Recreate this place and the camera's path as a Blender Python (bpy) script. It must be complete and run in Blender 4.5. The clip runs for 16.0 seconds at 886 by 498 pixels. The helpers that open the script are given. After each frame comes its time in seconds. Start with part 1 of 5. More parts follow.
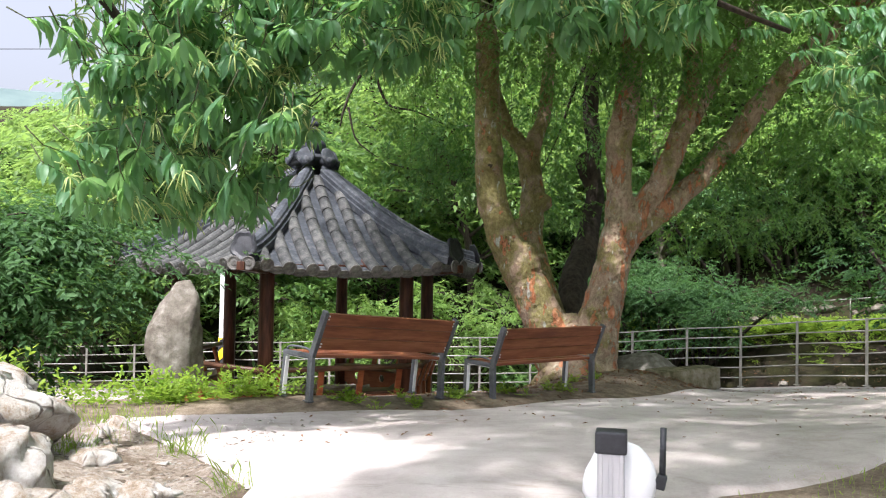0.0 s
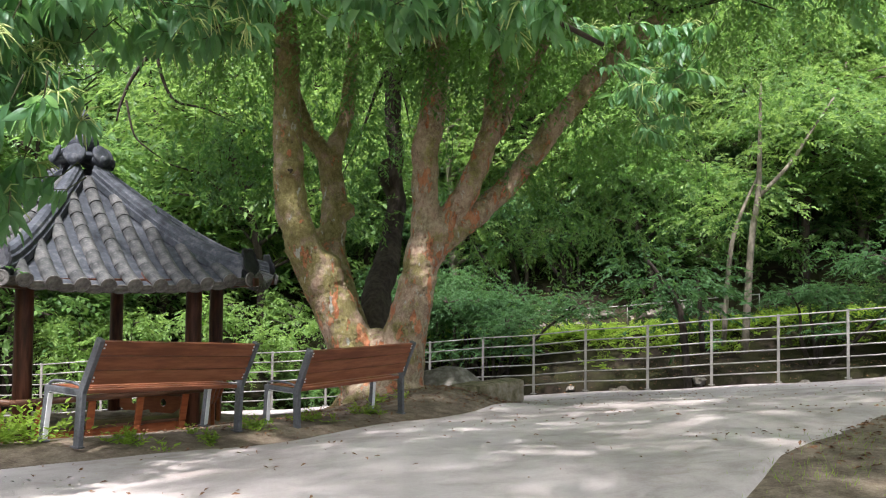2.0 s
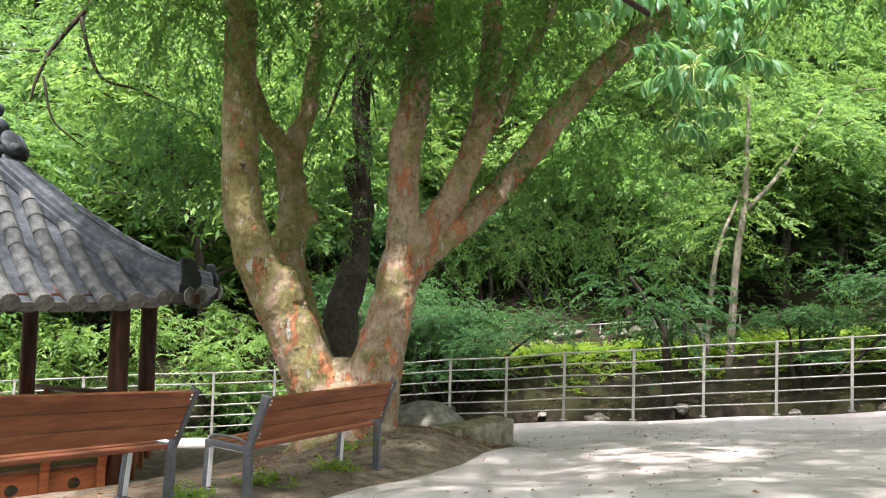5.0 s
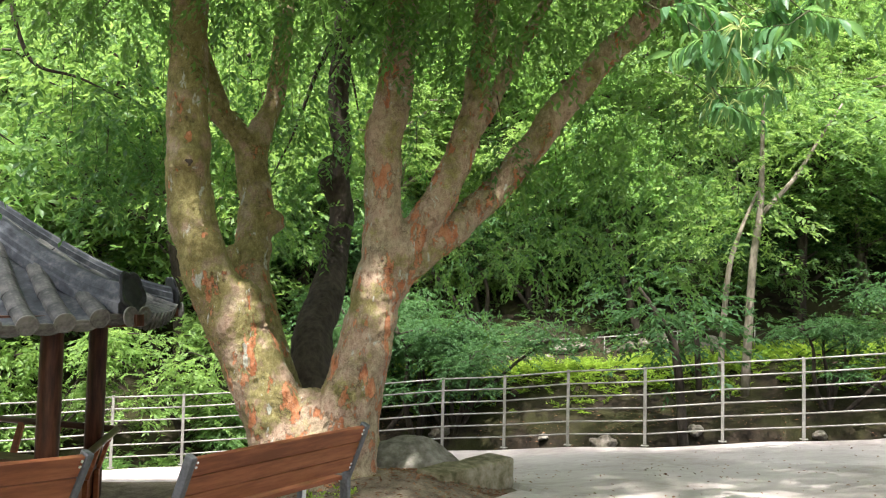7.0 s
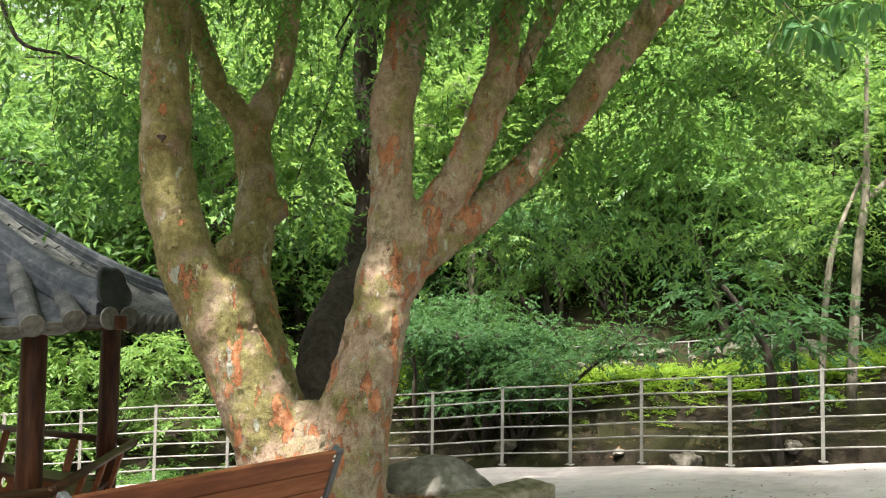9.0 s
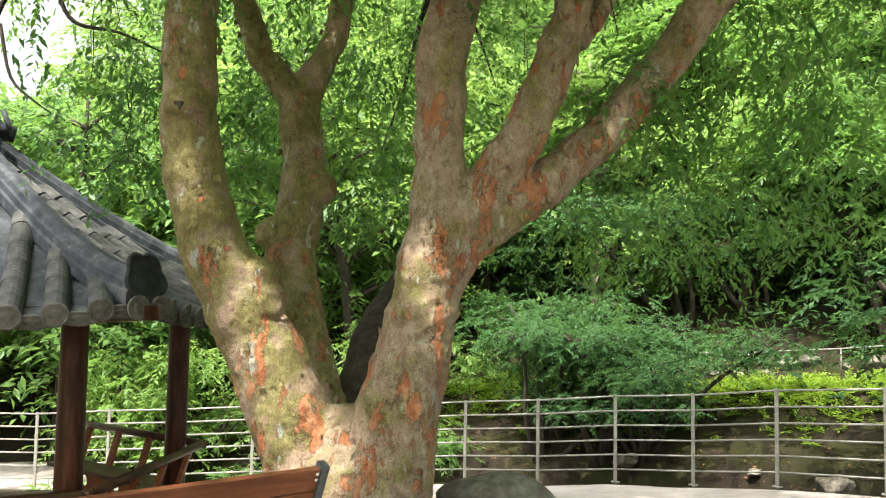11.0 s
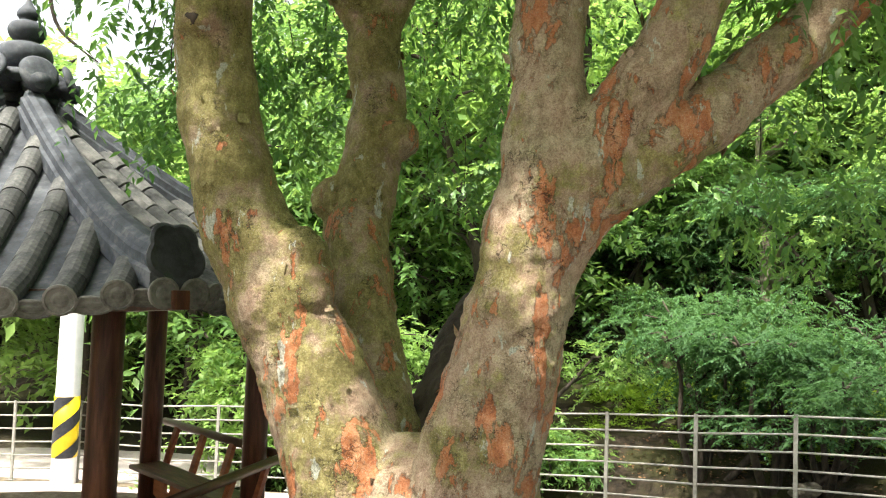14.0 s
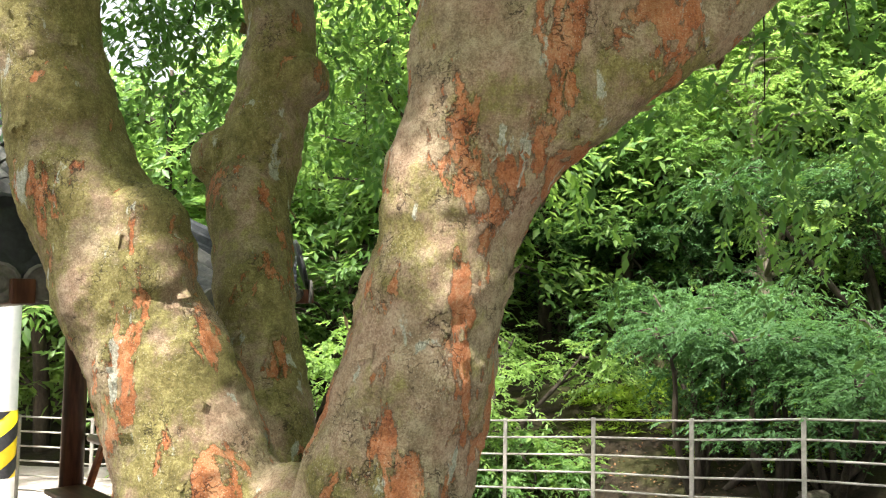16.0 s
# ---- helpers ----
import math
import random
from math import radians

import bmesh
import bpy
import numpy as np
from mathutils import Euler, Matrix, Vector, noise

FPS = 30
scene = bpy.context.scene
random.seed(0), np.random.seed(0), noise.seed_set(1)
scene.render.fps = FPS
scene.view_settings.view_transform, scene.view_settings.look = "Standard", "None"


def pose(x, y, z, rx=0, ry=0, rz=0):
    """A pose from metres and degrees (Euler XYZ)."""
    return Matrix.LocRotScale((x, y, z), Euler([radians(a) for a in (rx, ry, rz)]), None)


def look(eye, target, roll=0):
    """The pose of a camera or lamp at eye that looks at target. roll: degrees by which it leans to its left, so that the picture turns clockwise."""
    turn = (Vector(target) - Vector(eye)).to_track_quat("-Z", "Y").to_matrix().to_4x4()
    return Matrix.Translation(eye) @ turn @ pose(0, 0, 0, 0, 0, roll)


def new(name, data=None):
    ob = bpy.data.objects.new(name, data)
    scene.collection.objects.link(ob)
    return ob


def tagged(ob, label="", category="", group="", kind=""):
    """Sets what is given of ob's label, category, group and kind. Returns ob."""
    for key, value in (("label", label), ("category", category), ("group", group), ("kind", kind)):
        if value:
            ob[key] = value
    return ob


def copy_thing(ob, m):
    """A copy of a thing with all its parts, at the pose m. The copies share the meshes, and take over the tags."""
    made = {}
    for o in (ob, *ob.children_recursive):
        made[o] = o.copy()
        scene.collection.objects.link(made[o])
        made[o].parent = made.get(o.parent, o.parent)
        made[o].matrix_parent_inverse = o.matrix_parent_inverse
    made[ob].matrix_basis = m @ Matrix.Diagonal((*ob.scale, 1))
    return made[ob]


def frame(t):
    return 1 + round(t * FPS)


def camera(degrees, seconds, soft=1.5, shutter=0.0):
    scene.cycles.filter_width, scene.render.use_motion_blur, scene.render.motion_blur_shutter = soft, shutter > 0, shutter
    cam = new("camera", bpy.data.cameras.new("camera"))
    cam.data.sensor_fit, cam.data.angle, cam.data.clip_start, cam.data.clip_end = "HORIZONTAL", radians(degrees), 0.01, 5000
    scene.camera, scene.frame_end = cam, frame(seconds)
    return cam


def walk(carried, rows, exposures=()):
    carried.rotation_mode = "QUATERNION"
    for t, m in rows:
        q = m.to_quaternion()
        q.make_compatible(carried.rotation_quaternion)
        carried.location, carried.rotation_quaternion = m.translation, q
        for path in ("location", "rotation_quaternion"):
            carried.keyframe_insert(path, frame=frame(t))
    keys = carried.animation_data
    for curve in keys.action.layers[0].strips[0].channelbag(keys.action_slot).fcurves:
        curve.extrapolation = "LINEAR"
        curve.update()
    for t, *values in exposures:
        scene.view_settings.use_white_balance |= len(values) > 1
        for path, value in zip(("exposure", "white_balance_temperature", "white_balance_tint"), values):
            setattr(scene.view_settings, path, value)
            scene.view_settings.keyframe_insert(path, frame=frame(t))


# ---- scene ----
cam = camera(57.0, 16.0, soft=1.15)
PATH = [
    (0, (0.625, -2.547, 2.161), (0.575, -0.548, 2.211), 0.9),
    (0.5, (0.536, -2.355, 2.188), (0.573, -0.356, 2.243), 0.8),
    (1, (0.488, -2.181, 2.23), (0.601, -0.185, 2.285), 1.0),
    (1.5, (0.422, -2.016, 2.267), (0.732, -0.041, 2.33), 0.7),
    (2, (0.457, -1.784, 2.251), (0.922, 0.16, 2.324), 0.6),
    (2.5, (0.486, -1.532, 2.284), (1.022, 0.394, 2.362), 0.8),
    (3, (0.409, -1.233, 2.289), (0.99, 0.679, 2.375), 1.0),
    (3.5, (0.384, -0.983, 2.269), (0.981, 0.924, 2.358), 1.2),
    (4, (0.377, -0.633, 2.257), (0.964, 1.276, 2.352), 1.2),
    (4.2, (0.347, -0.5, 2.282), (0.935, 1.41, 2.37), 1.5),
    (6.3, (0.784, 1.106, 2.518), (1.38, 3.012, 2.625), 1.6),
    (6.5, (0.811, 1.186, 2.529), (1.409, 3.092, 2.635), 1.5),
    (7, (1.024, 1.568, 2.511), (1.624, 3.473, 2.623), 1.3),
    (7.5, (1.25, 1.923, 2.474), (1.844, 3.829, 2.585), 1.1),
    (8, (1.526, 2.262, 2.435), (2.085, 4.179, 2.547), 1.1),
    (8.2, (1.649, 2.327, 2.442), (2.167, 4.255, 2.557), 0.9),
    (10.3, (2.593, 3.503, 2.319), (2.775, 5.491, 2.444), 1.1),
    (10.5, (2.685, 3.577, 2.306), (2.825, 5.568, 2.431), 1.0),
    (11, (2.918, 3.793, 2.289), (2.953, 5.789, 2.423), 1.0),
    (11.5, (3.087, 4.102, 2.268), (2.971, 6.095, 2.394), 1.5),
    (12, (3.175, 4.456, 2.268), (3.016, 6.446, 2.382), 1.7),
    (12.5, (3.249, 4.781, 2.281), (3.05, 6.769, 2.387), 1.8),
    (13, (3.216, 5.12, 2.262), (2.954, 7.1, 2.37), 2.1),
    (13.5, (3.169, 5.424, 2.284), (2.864, 7.398, 2.394), 2.2),
    (14, (3.187, 5.736, 2.264), (2.851, 7.704, 2.376), 2.0),
    (14.5, (3.199, 6.019, 2.252), (2.834, 7.982, 2.368), 1.7),
    (15, (3.231, 6.326, 2.217), (2.876, 8.291, 2.332), 1.4),
    (15.5, (3.323, 6.697, 2.173), (3.0, 8.668, 2.29), 1.2),
    (16, (3.377, 6.994, 2.169), (3.054, 8.964, 2.29), 1.0),
]
EXPOSURES = [(0.0, 0.6, 6050, 17), (2.0, 0.62, 6050, 18), (3.5, 0.86, 6100, 17), (7.0, 1.14, 6350, 13), (11.0, 1.2, 6650, 8), (14.5, 1.42, 6700, 8), (16.0, 1.48, 6700, 9)]
walk(cam, [(t, look(eye, target, roll)) for t, eye, target, roll in PATH], EXPOSURES)

# ---- light ----
SUN_ELEVATION, SUN_BEARING = 64.0, 208.0     # bearing: degrees clockwise from +y, where the sun stands
world = bpy.data.worlds.new("sky")
scene.world = world
world.use_nodes = True
wn, wl = world.node_tree.nodes, world.node_tree.links
sky = wn.new("ShaderNodeTexSky")
sky.sky_type = "NISHITA"
sky.sun_disc = False
sky.sun_elevation = radians(SUN_ELEVATION)
sky.sun_rotation = radians(SUN_BEARING)
sky.air_density, sky.dust_density, sky.ozone_density = 1.0, 7.0, 0.6
haze = wn.new("ShaderNodeHueSaturation")     # a milky summer sky
haze.inputs["Saturation"].default_value = 0.34
haze.inputs["Value"].default_value = 1.4
wl.new(sky.outputs["Color"], haze.inputs["Color"])
wl.new(haze.outputs["Color"], wn["Background"].inputs["Color"])
wn["Background"].inputs["Strength"].default_value = 0.15
sun_data = bpy.data.lights.new("sun", "SUN")
sun_data.energy, sun_data.angle, sun_data.color = 5.0, radians(1.4), (1.0, 0.95, 0.86)
sun = new("sun", sun_data)
sb, se = radians(SUN_BEARING), radians(SUN_ELEVATION)
sun.matrix_world = look((40 * math.sin(sb) * math.cos(se), 40 * math.cos(sb) * math.cos(se), 40 * math.sin(se)), (0, 0, 0))


# ---- materials ----
class Nodes:
    """A short way to write node materials."""

    def __init__(self, name, roughness=0.8, metallic=0.0, specular=0.3):
        self.mat = bpy.data.materials.new(name)
        self.mat.use_nodes = True
        self.t = self.mat.node_tree
        self.p = self.t.nodes["Principled BSDF"]
        self.p.inputs["Roughness"].default_value = roughness
        self.p.inputs["Metallic"].default_value = metallic
        self.p.inputs["Specular IOR Level"].default_value = specular
        self.c = self.t.nodes.new("ShaderNodeTexCoord").outputs["Object"]

    def node(self, kind, **inputs):
        n = self.t.nodes.new("ShaderNode" + kind)
        for k, v in inputs.items():
            key = k.replace("_", " ")
            if hasattr(v, "is_output"):
                self.t.links.new(v, n.inputs[key])
            else:
                n.inputs[key].default_value = v
        return n

    def stretched(self, sx, sy, sz):
        m = self.node("Mapping", Vector=self.c)
        m.inputs["Scale"].default_value = (sx, sy, sz)
        return m.outputs[0]

    def noise(self, scale, detail=4.0, rough=0.6, co=None, warp=0.0):
        return self.node("TexNoise", Vector=co or self.c, Scale=scale, Detail=detail, Roughness=rough, Distortion=warp).outputs["Fac"]

    def cells(self, scale, co=None, feature="F1"):
        n = self.node("TexVoronoi", Vector=co or self.c, Scale=scale)
        n.feature = feature
        return n

    def ramp(self, fac, *stops):
        n = self.node("ValToRGB", Fac=fac)
        e = n.color_ramp.elements
        while len(e) < len(stops):
            e.new(0.5)
        for s, (pos, col) in zip(e, stops):
            s.position, s.color = pos, (*col, 1) if len(col) == 3 else col
        return n.outputs["Color"]

    def mix(self, fac, a, b, kind="MIX"):
        n = self.t.nodes.new("ShaderNodeMix")
        n.data_type, n.blend_type = "RGBA", kind
        for sock, v in ((n.inputs[0], fac), (n.inputs[6], a), (n.inputs[7], b)):
            if hasattr(v, "is_output"):
                self.t.links.new(v, sock)
            else:
                sock.default_value = v if isinstance(v, (int, float)) else (*v, 1)
        return n.outputs[2]

    def math(self, op, a, b=0.0):
        n = self.t.nodes.new("ShaderNodeMath")
        n.operation = op
        for sock, v in ((n.inputs[0], a), (n.inputs[1], b)):
            if hasattr(v, "is_output"):
                self.t.links.new(v, sock)
            else:
                sock.default_value = v
        return n.outputs[0]

    def colour(self, sock):
        self.t.links.new(sock, self.p.inputs["Base Color"])
        return self

    def rough(self, sock):
        self.t.links.new(sock, self.p.inputs["Roughness"])
        return self

    def bump(self, height, strength=0.5, distance=0.02):
        b = self.node("Bump", Height=height, Strength=strength, Distance=distance)
        self.t.links.new(b.outputs[0], self.p.inputs["Normal"])
        return self

    def object_random(self):
        return self.t.nodes.new("ShaderNodeObjectInfo").outputs["Random"]

    def island(self):
        return self.t.nodes.new("ShaderNodeNewGeometry").outputs["Random Per Island"]


def grey(v):
    return (v, v, v)


def make_leaf(name, dark, mid, light, glow, through_light=0.45, rough=0.45, spec=0.35):
    m = Nodes(name, rough, 0.0, spec)
    tone = m.math("ADD", m.math("MULTIPLY", m.island(), 0.65), m.math("MULTIPLY", m.noise(0.6, 3), 0.5))
    col = m.ramp(tone, (0.2, dark), (0.55, mid), (0.9, light))
    col = m.mix(0.35, col, m.mix(m.object_random(), dark, light))
    m.colour(col)
    trans = m.node("BsdfTranslucent")
    m.t.links.new(m.mix(0.5, glow, m.mix(1.0, col, glow, "ADD")), trans.inputs["Color"])
    mixed = m.node("MixShader", Fac=through_light)
    m.t.links.new(m.p.outputs[0], mixed.inputs[1])
    m.t.links.new(trans.outputs[0], mixed.inputs[2])
    m.t.links.new(mixed.outputs[0], m.t.nodes["Material Output"].inputs["Surface"])
    return m.mat


LEAF_TREE = make_leaf("leaf_tree", (0.03, 0.08, 0.026), (0.055, 0.13, 0.035), (0.11, 0.205, 0.055), (0.22, 0.38, 0.07), 0.45)
LEAF_HANG = make_leaf("leaf_hanging", (0.032, 0.085, 0.03), (0.05, 0.13, 0.038), (0.09, 0.2, 0.06), (0.16, 0.32, 0.06), 0.42, 0.4, 0.4)
LEAF_CHESTNUT = make_leaf("leaf_chestnut", (0.045, 0.125, 0.055), (0.085, 0.205, 0.105), (0.165, 0.315, 0.175), (0.28, 0.5, 0.12), 0.44, 0.42, 0.35)
LEAF_HILL = make_leaf("leaf_hill", (0.035, 0.09, 0.032), (0.06, 0.135, 0.042), (0.13, 0.23, 0.065), (0.2, 0.34, 0.07), 0.42)
LEAF_LIGHT = make_leaf("leaf_light", (0.05, 0.11, 0.03), (0.1, 0.19, 0.05), (0.2, 0.31, 0.085), (0.27, 0.41, 0.085), 0.45)
LEAF_SHADE = make_leaf("leaf_shade", (0.028, 0.07, 0.028), (0.048, 0.11, 0.042), (0.07, 0.145, 0.05), (0.09, 0.19, 0.045), 0.34, 0.6, 0.18)
LEAF_WEED = make_leaf("leaf_weed", (0.07, 0.14, 0.018), (0.14, 0.25, 0.03), (0.25, 0.36, 0.05), (0.32, 0.44, 0.05), 0.42, 0.6, 0.2)
CATKIN = make_leaf("catkin", (0.32, 0.42, 0.14), (0.45, 0.54, 0.22), (0.56, 0.62, 0.30), (0.5, 0.6, 0.25), 0.3, 0.8, 0.1)


def make_bark():
    m = Nodes("bark_mottled", 0.8, 0.0, 0.25)
    up = m.stretched(1.6, 1.6, 0.62)
    xyz = m.node("SeparateXYZ", Vector=m.c)
    x, z = xyz.outputs["X"], xyz.outputs["Z"]
    fine, mid, wide = m.noise(75, 8, 0.75), m.noise(17, 7, 0.68, m.stretched(1, 1, 0.7)), m.noise(3.2, 5, 0.6)
    grain = m.math("ADD", m.math("MULTIPLY", fine, 0.45), m.math("MULTIPLY", mid, 0.55))
    # grey-brown old bark, pinker in broad places
    col = m.ramp(grain, (0.34, (0.14, 0.105, 0.066)), (0.48, (0.315, 0.25, 0.165)), (0.62, (0.51, 0.425, 0.3)))
    pink = m.ramp(grain, (0.34, (0.19, 0.12, 0.08)), (0.5, (0.385, 0.265, 0.19)), (0.64, (0.54, 0.42, 0.32)))
    col = m.mix(m.ramp(wide, (0.42, grey(0)), (0.58, grey(0.9))), col, pink)
    # olive moss film, most on the leaning stem and high up
    side = m.ramp(m.math("ADD", m.math("MULTIPLY", x, 0.4), 0.5), (0.32, grey(1)), (0.52, grey(0)))
    high = m.ramp(m.math("MULTIPLY", z, 0.2), (0.26, grey(0.12)), (0.42, grey(1)))
    mossy = m.math("MULTIPLY", side, high)
    where = m.math("ADD", m.noise(2.7, 6, 0.62), m.math("MULTIPLY", mossy, 0.12))
    moss = m.ramp(m.math("ADD", where, m.math("MULTIPLY", m.math("SUBTRACT", mid, 0.5), 0.35)), (0.5, grey(0)), (0.6, grey(0.85)))
    col = m.mix(moss, col, m.ramp(grain, (0.34, (0.07, 0.064, 0.018)), (0.5, (0.19, 0.17, 0.05)), (0.64, (0.36, 0.325, 0.12))))
    # new orange bark where plates have come off: long patches with torn edges
    patch = m.noise(3.7, 8, 0.62, up, 0.35)
    chips = m.noise(26, 6, 0.7, m.stretched(1, 1, 0.75))
    level = m.math("ADD", patch, m.math("MULTIPLY", m.math("SUBTRACT", chips, 0.5), 0.22))
    level = m.math("SUBTRACT", level, m.math("MULTIPLY", mossy, 0.045))
    level = m.math("SUBTRACT", level, m.ramp(m.math("MULTIPLY", z, 0.2), (0.55, grey(0)), (0.9, grey(0.06))))
    peeled = m.ramp(level, (0.545, grey(0)), (0.568, grey(1)))
    rim = m.ramp(level, (0.528, grey(0)), (0.547, grey(1)), (0.562, grey(0)))
    orange = m.ramp(m.math("ADD", m.math("MULTIPLY", m.noise(8, 6, 0.65, up), 0.6), m.math("MULTIPLY", fine, 0.4)), (0.36, (0.23, 0.07, 0.03)), (0.48, (0.44, 0.155, 0.066)), (0.6, (0.52, 0.27, 0.15)))
    col = m.mix(m.math("MULTIPLY", peeled, 0.9), col, orange)
    col = m.mix(m.math("MULTIPLY", rim, 0.45), col, (0.06, 0.04, 0.028))
    # fine pale pores all over and lichen in a few blotches
    pore = m.ramp(m.cells(95, m.stretched(1, 1, 0.8)).outputs["Distance"], (0.14, grey(1)), (0.26, grey(0)))
    col = m.mix(m.math("MULTIPLY", pore, m.ramp(m.noise(5, 4), (0.4, grey(0.08)), (0.6, grey(0.5)))), col, (0.55, 0.5, 0.41))
    lichen = m.math("ADD", m.noise(5.2, 6, 0.6, up, 0.4), m.math("MULTIPLY", m.math("SUBTRACT", chips, 0.5), 0.2))
    lichen = m.ramp(lichen, (0.635, grey(0)), (0.66, grey(0.85)))
    col = m.mix(lichen, col, m.ramp(fine, (0.35, (0.30, 0.31, 0.26)), (0.65, (0.56, 0.58, 0.51))))
    col = m.mix(0.36, col, m.mix(1.0, col, m.ramp(m.noise(150, 4, 0.7), (0.34, grey(0.3)), (0.58, grey(1))), "MULTIPLY"))
    # dark splits at the borders of the plates
    warped = m.node("VectorMath", Vector=m.stretched(1, 1, 0.6))
    m.t.links.new(m.node("TexNoise", Vector=m.c, Scale=6.0, Detail=4.0).outputs["Color"], warped.inputs[1])
    split = m.ramp(m.cells(6.5, warped.outputs[0], "DISTANCE_TO_EDGE").outputs["Distance"], (0.012, grey(1)), (0.035, grey(0)))
    split = m.math("MULTIPLY", split, m.ramp(m.noise(3.7, 5, 0.6), (0.53, grey(0)), (0.6, grey(0.7))))
    col = m.mix(split, col, (0.035, 0.024, 0.018))
    m.colour(col)
    h = m.math("ADD", m.math("MULTIPLY", grain, 0.8), m.math("MULTIPLY", m.math("SUBTRACT", 1.0, peeled), 0.3))
    h = m.math("SUBTRACT", h, m.math("MULTIPLY", split, 0.5))
    m.bump(m.math("ADD", h, m.math("MULTIPLY", m.noise(9, 6, 0.7), 0.5)), 1.0, 0.028)
    return m.mat


BARK = make_bark()


def make_plain(name, stops, scale=12, stretch=(1, 1, 1), roughness=0.8, metallic=0.0, bump=0.4, depth=0.01, spec=0.3, per_object=0.0):
    """A surface of one stuff: two scales of tone, and fine relief."""
    m = Nodes(name, roughness, metallic, spec)
    co = m.stretched(*stretch)
    fine, wide = m.noise(scale, 7, 0.65, co), m.noise(scale * 0.13, 3, 0.5, co)
    tone = m.math("ADD", m.math("MULTIPLY", fine, 0.6), m.math("MULTIPLY", wide, 0.4))
    tone = m.math("ADD", m.math("MULTIPLY", m.math("SUBTRACT", tone, 0.5), 1.7), 0.5)
    if per_object:
        tone = m.math("ADD", tone, m.math("MULTIPLY", m.math("SUBTRACT", m.object_random(), 0.5), per_object))
    m.colour(m.ramp(tone, *stops))
    if bump:
        m.bump(fine, bump, depth)
    return m.mat


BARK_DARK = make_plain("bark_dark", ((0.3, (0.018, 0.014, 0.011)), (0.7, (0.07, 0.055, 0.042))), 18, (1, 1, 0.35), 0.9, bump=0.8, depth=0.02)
BARK_PALE = make_plain("bark_pale", ((0.3, (0.10, 0.085, 0.065)), (0.7, (0.26, 0.23, 0.18))), 14, (1, 1, 0.4), 0.9)
BOARD = make_plain("bench_board", ((0.3, (0.15, 0.048, 0.022)), (0.5, (0.235, 0.082, 0.036)), (0.72, (0.32, 0.125, 0.06))), 26, (0.12, 1, 1), 0.5, bump=0.25, depth=0.003, per_object=0.08)
CAST = make_plain("cast_grey", ((0.3, (0.085, 0.09, 0.098)), (0.7, (0.16, 0.165, 0.175))), 40, roughness=0.5, metallic=0.35, bump=0.15, depth=0.002)
# near-white, for the painted sky sheen on bench frames and for the bolts
EDGE = make_plain("bright_edge", ((0.3, (0.74, 0.74, 0.74)), (0.7, (0.84, 0.84, 0.84))), 30, roughness=0.4, metallic=0.0, bump=0)
PAN = make_plain("pan_tile", ((0.3, (0.05, 0.042, 0.035)), (0.5, (0.105, 0.09, 0.075)), (0.72, (0.19, 0.165, 0.14))), 14, roughness=0.85, bump=0.4, depth=0.006, per_object=0.25)
TILE = make_plain("roof_tile", ((0.3, (0.034, 0.036, 0.036)), (0.5, (0.068, 0.07, 0.068)), (0.72, (0.13, 0.128, 0.12))), 16, roughness=0.75, bump=0.4, depth=0.006, per_object=0.14)
TILE_END = make_plain("tile_end", ((0.3, (0.075, 0.072, 0.068)), (0.7, (0.19, 0.182, 0.168))), 20, roughness=0.8, bump=0.5, depth=0.006, per_object=0.2)
RIDGE = make_plain("ridge_tile", ((0.3, (0.022, 0.026, 0.032)), (0.55, (0.05, 0.057, 0.068)), (0.75, (0.12, 0.125, 0.13))), 9, roughness=0.75, bump=0.35, depth=0.008)
POST = make_plain("stained_timber", ((0.3, (0.028, 0.011, 0.006)), (0.5, (0.065, 0.024, 0.013)), (0.72, (0.125, 0.05, 0.028))), 20, (1, 1, 0.12), 0.42, bump=0.3, depth=0.004)
STAIN = make_plain("stained_rail", ((0.3, (0.05, 0.022, 0.012)), (0.5, (0.105, 0.05, 0.028)), (0.72, (0.19, 0.10, 0.06))), 20, (0.15, 1, 1), 0.4, bump=0.25, depth=0.003)
RED_WOOD = make_plain("red_timber", ((0.3, (0.20, 0.05, 0.018)), (0.7, (0.36, 0.12, 0.045))), 20, (0.2, 1, 1), 0.5, bump=0.2, depth=0.003)
STEEL = make_plain("fence_steel", ((0.3, (0.17, 0.165, 0.15)), (0.7, (0.31, 0.30, 0.275))), 30, roughness=0.5, metallic=0.25, bump=0.1, depth=0.002)
STONE = make_plain("rough_stone", ((0.28, (0.085, 0.072, 0.055)), (0.5, (0.175, 0.157, 0.13)), (0.75, (0.31, 0.29, 0.255))), 9, roughness=0.9, bump=0.9, depth=0.03, per_object=0.15)
MOSS_STONE = make_plain("mossy_stone", ((0.3, (0.06, 0.055, 0.022)), (0.5, (0.16, 0.14, 0.085)), (0.72, (0.27, 0.245, 0.19))), 8, roughness=0.9, bump=0.8, depth=0.02)
WHITE = make_plain("white_paint", ((0.3, (0.62, 0.64, 0.66)), (0.7, (0.78, 0.79, 0.80))), 6, roughness=0.5, bump=0.1, depth=0.003)
ALU = make_plain("aluminium", ((0.3, (0.42, 0.44, 0.47)), (0.7, (0.58, 0.60, 0.63))), 40, (1, 1, 0.1), 0.35, 0.6, 0.1, 0.001)
BLACK = make_plain("black_plastic", ((0.3, (0.014, 0.015, 0.018)), (0.7, (0.04, 0.042, 0.048))), 20, roughness=0.45, bump=0.1, depth=0.002)
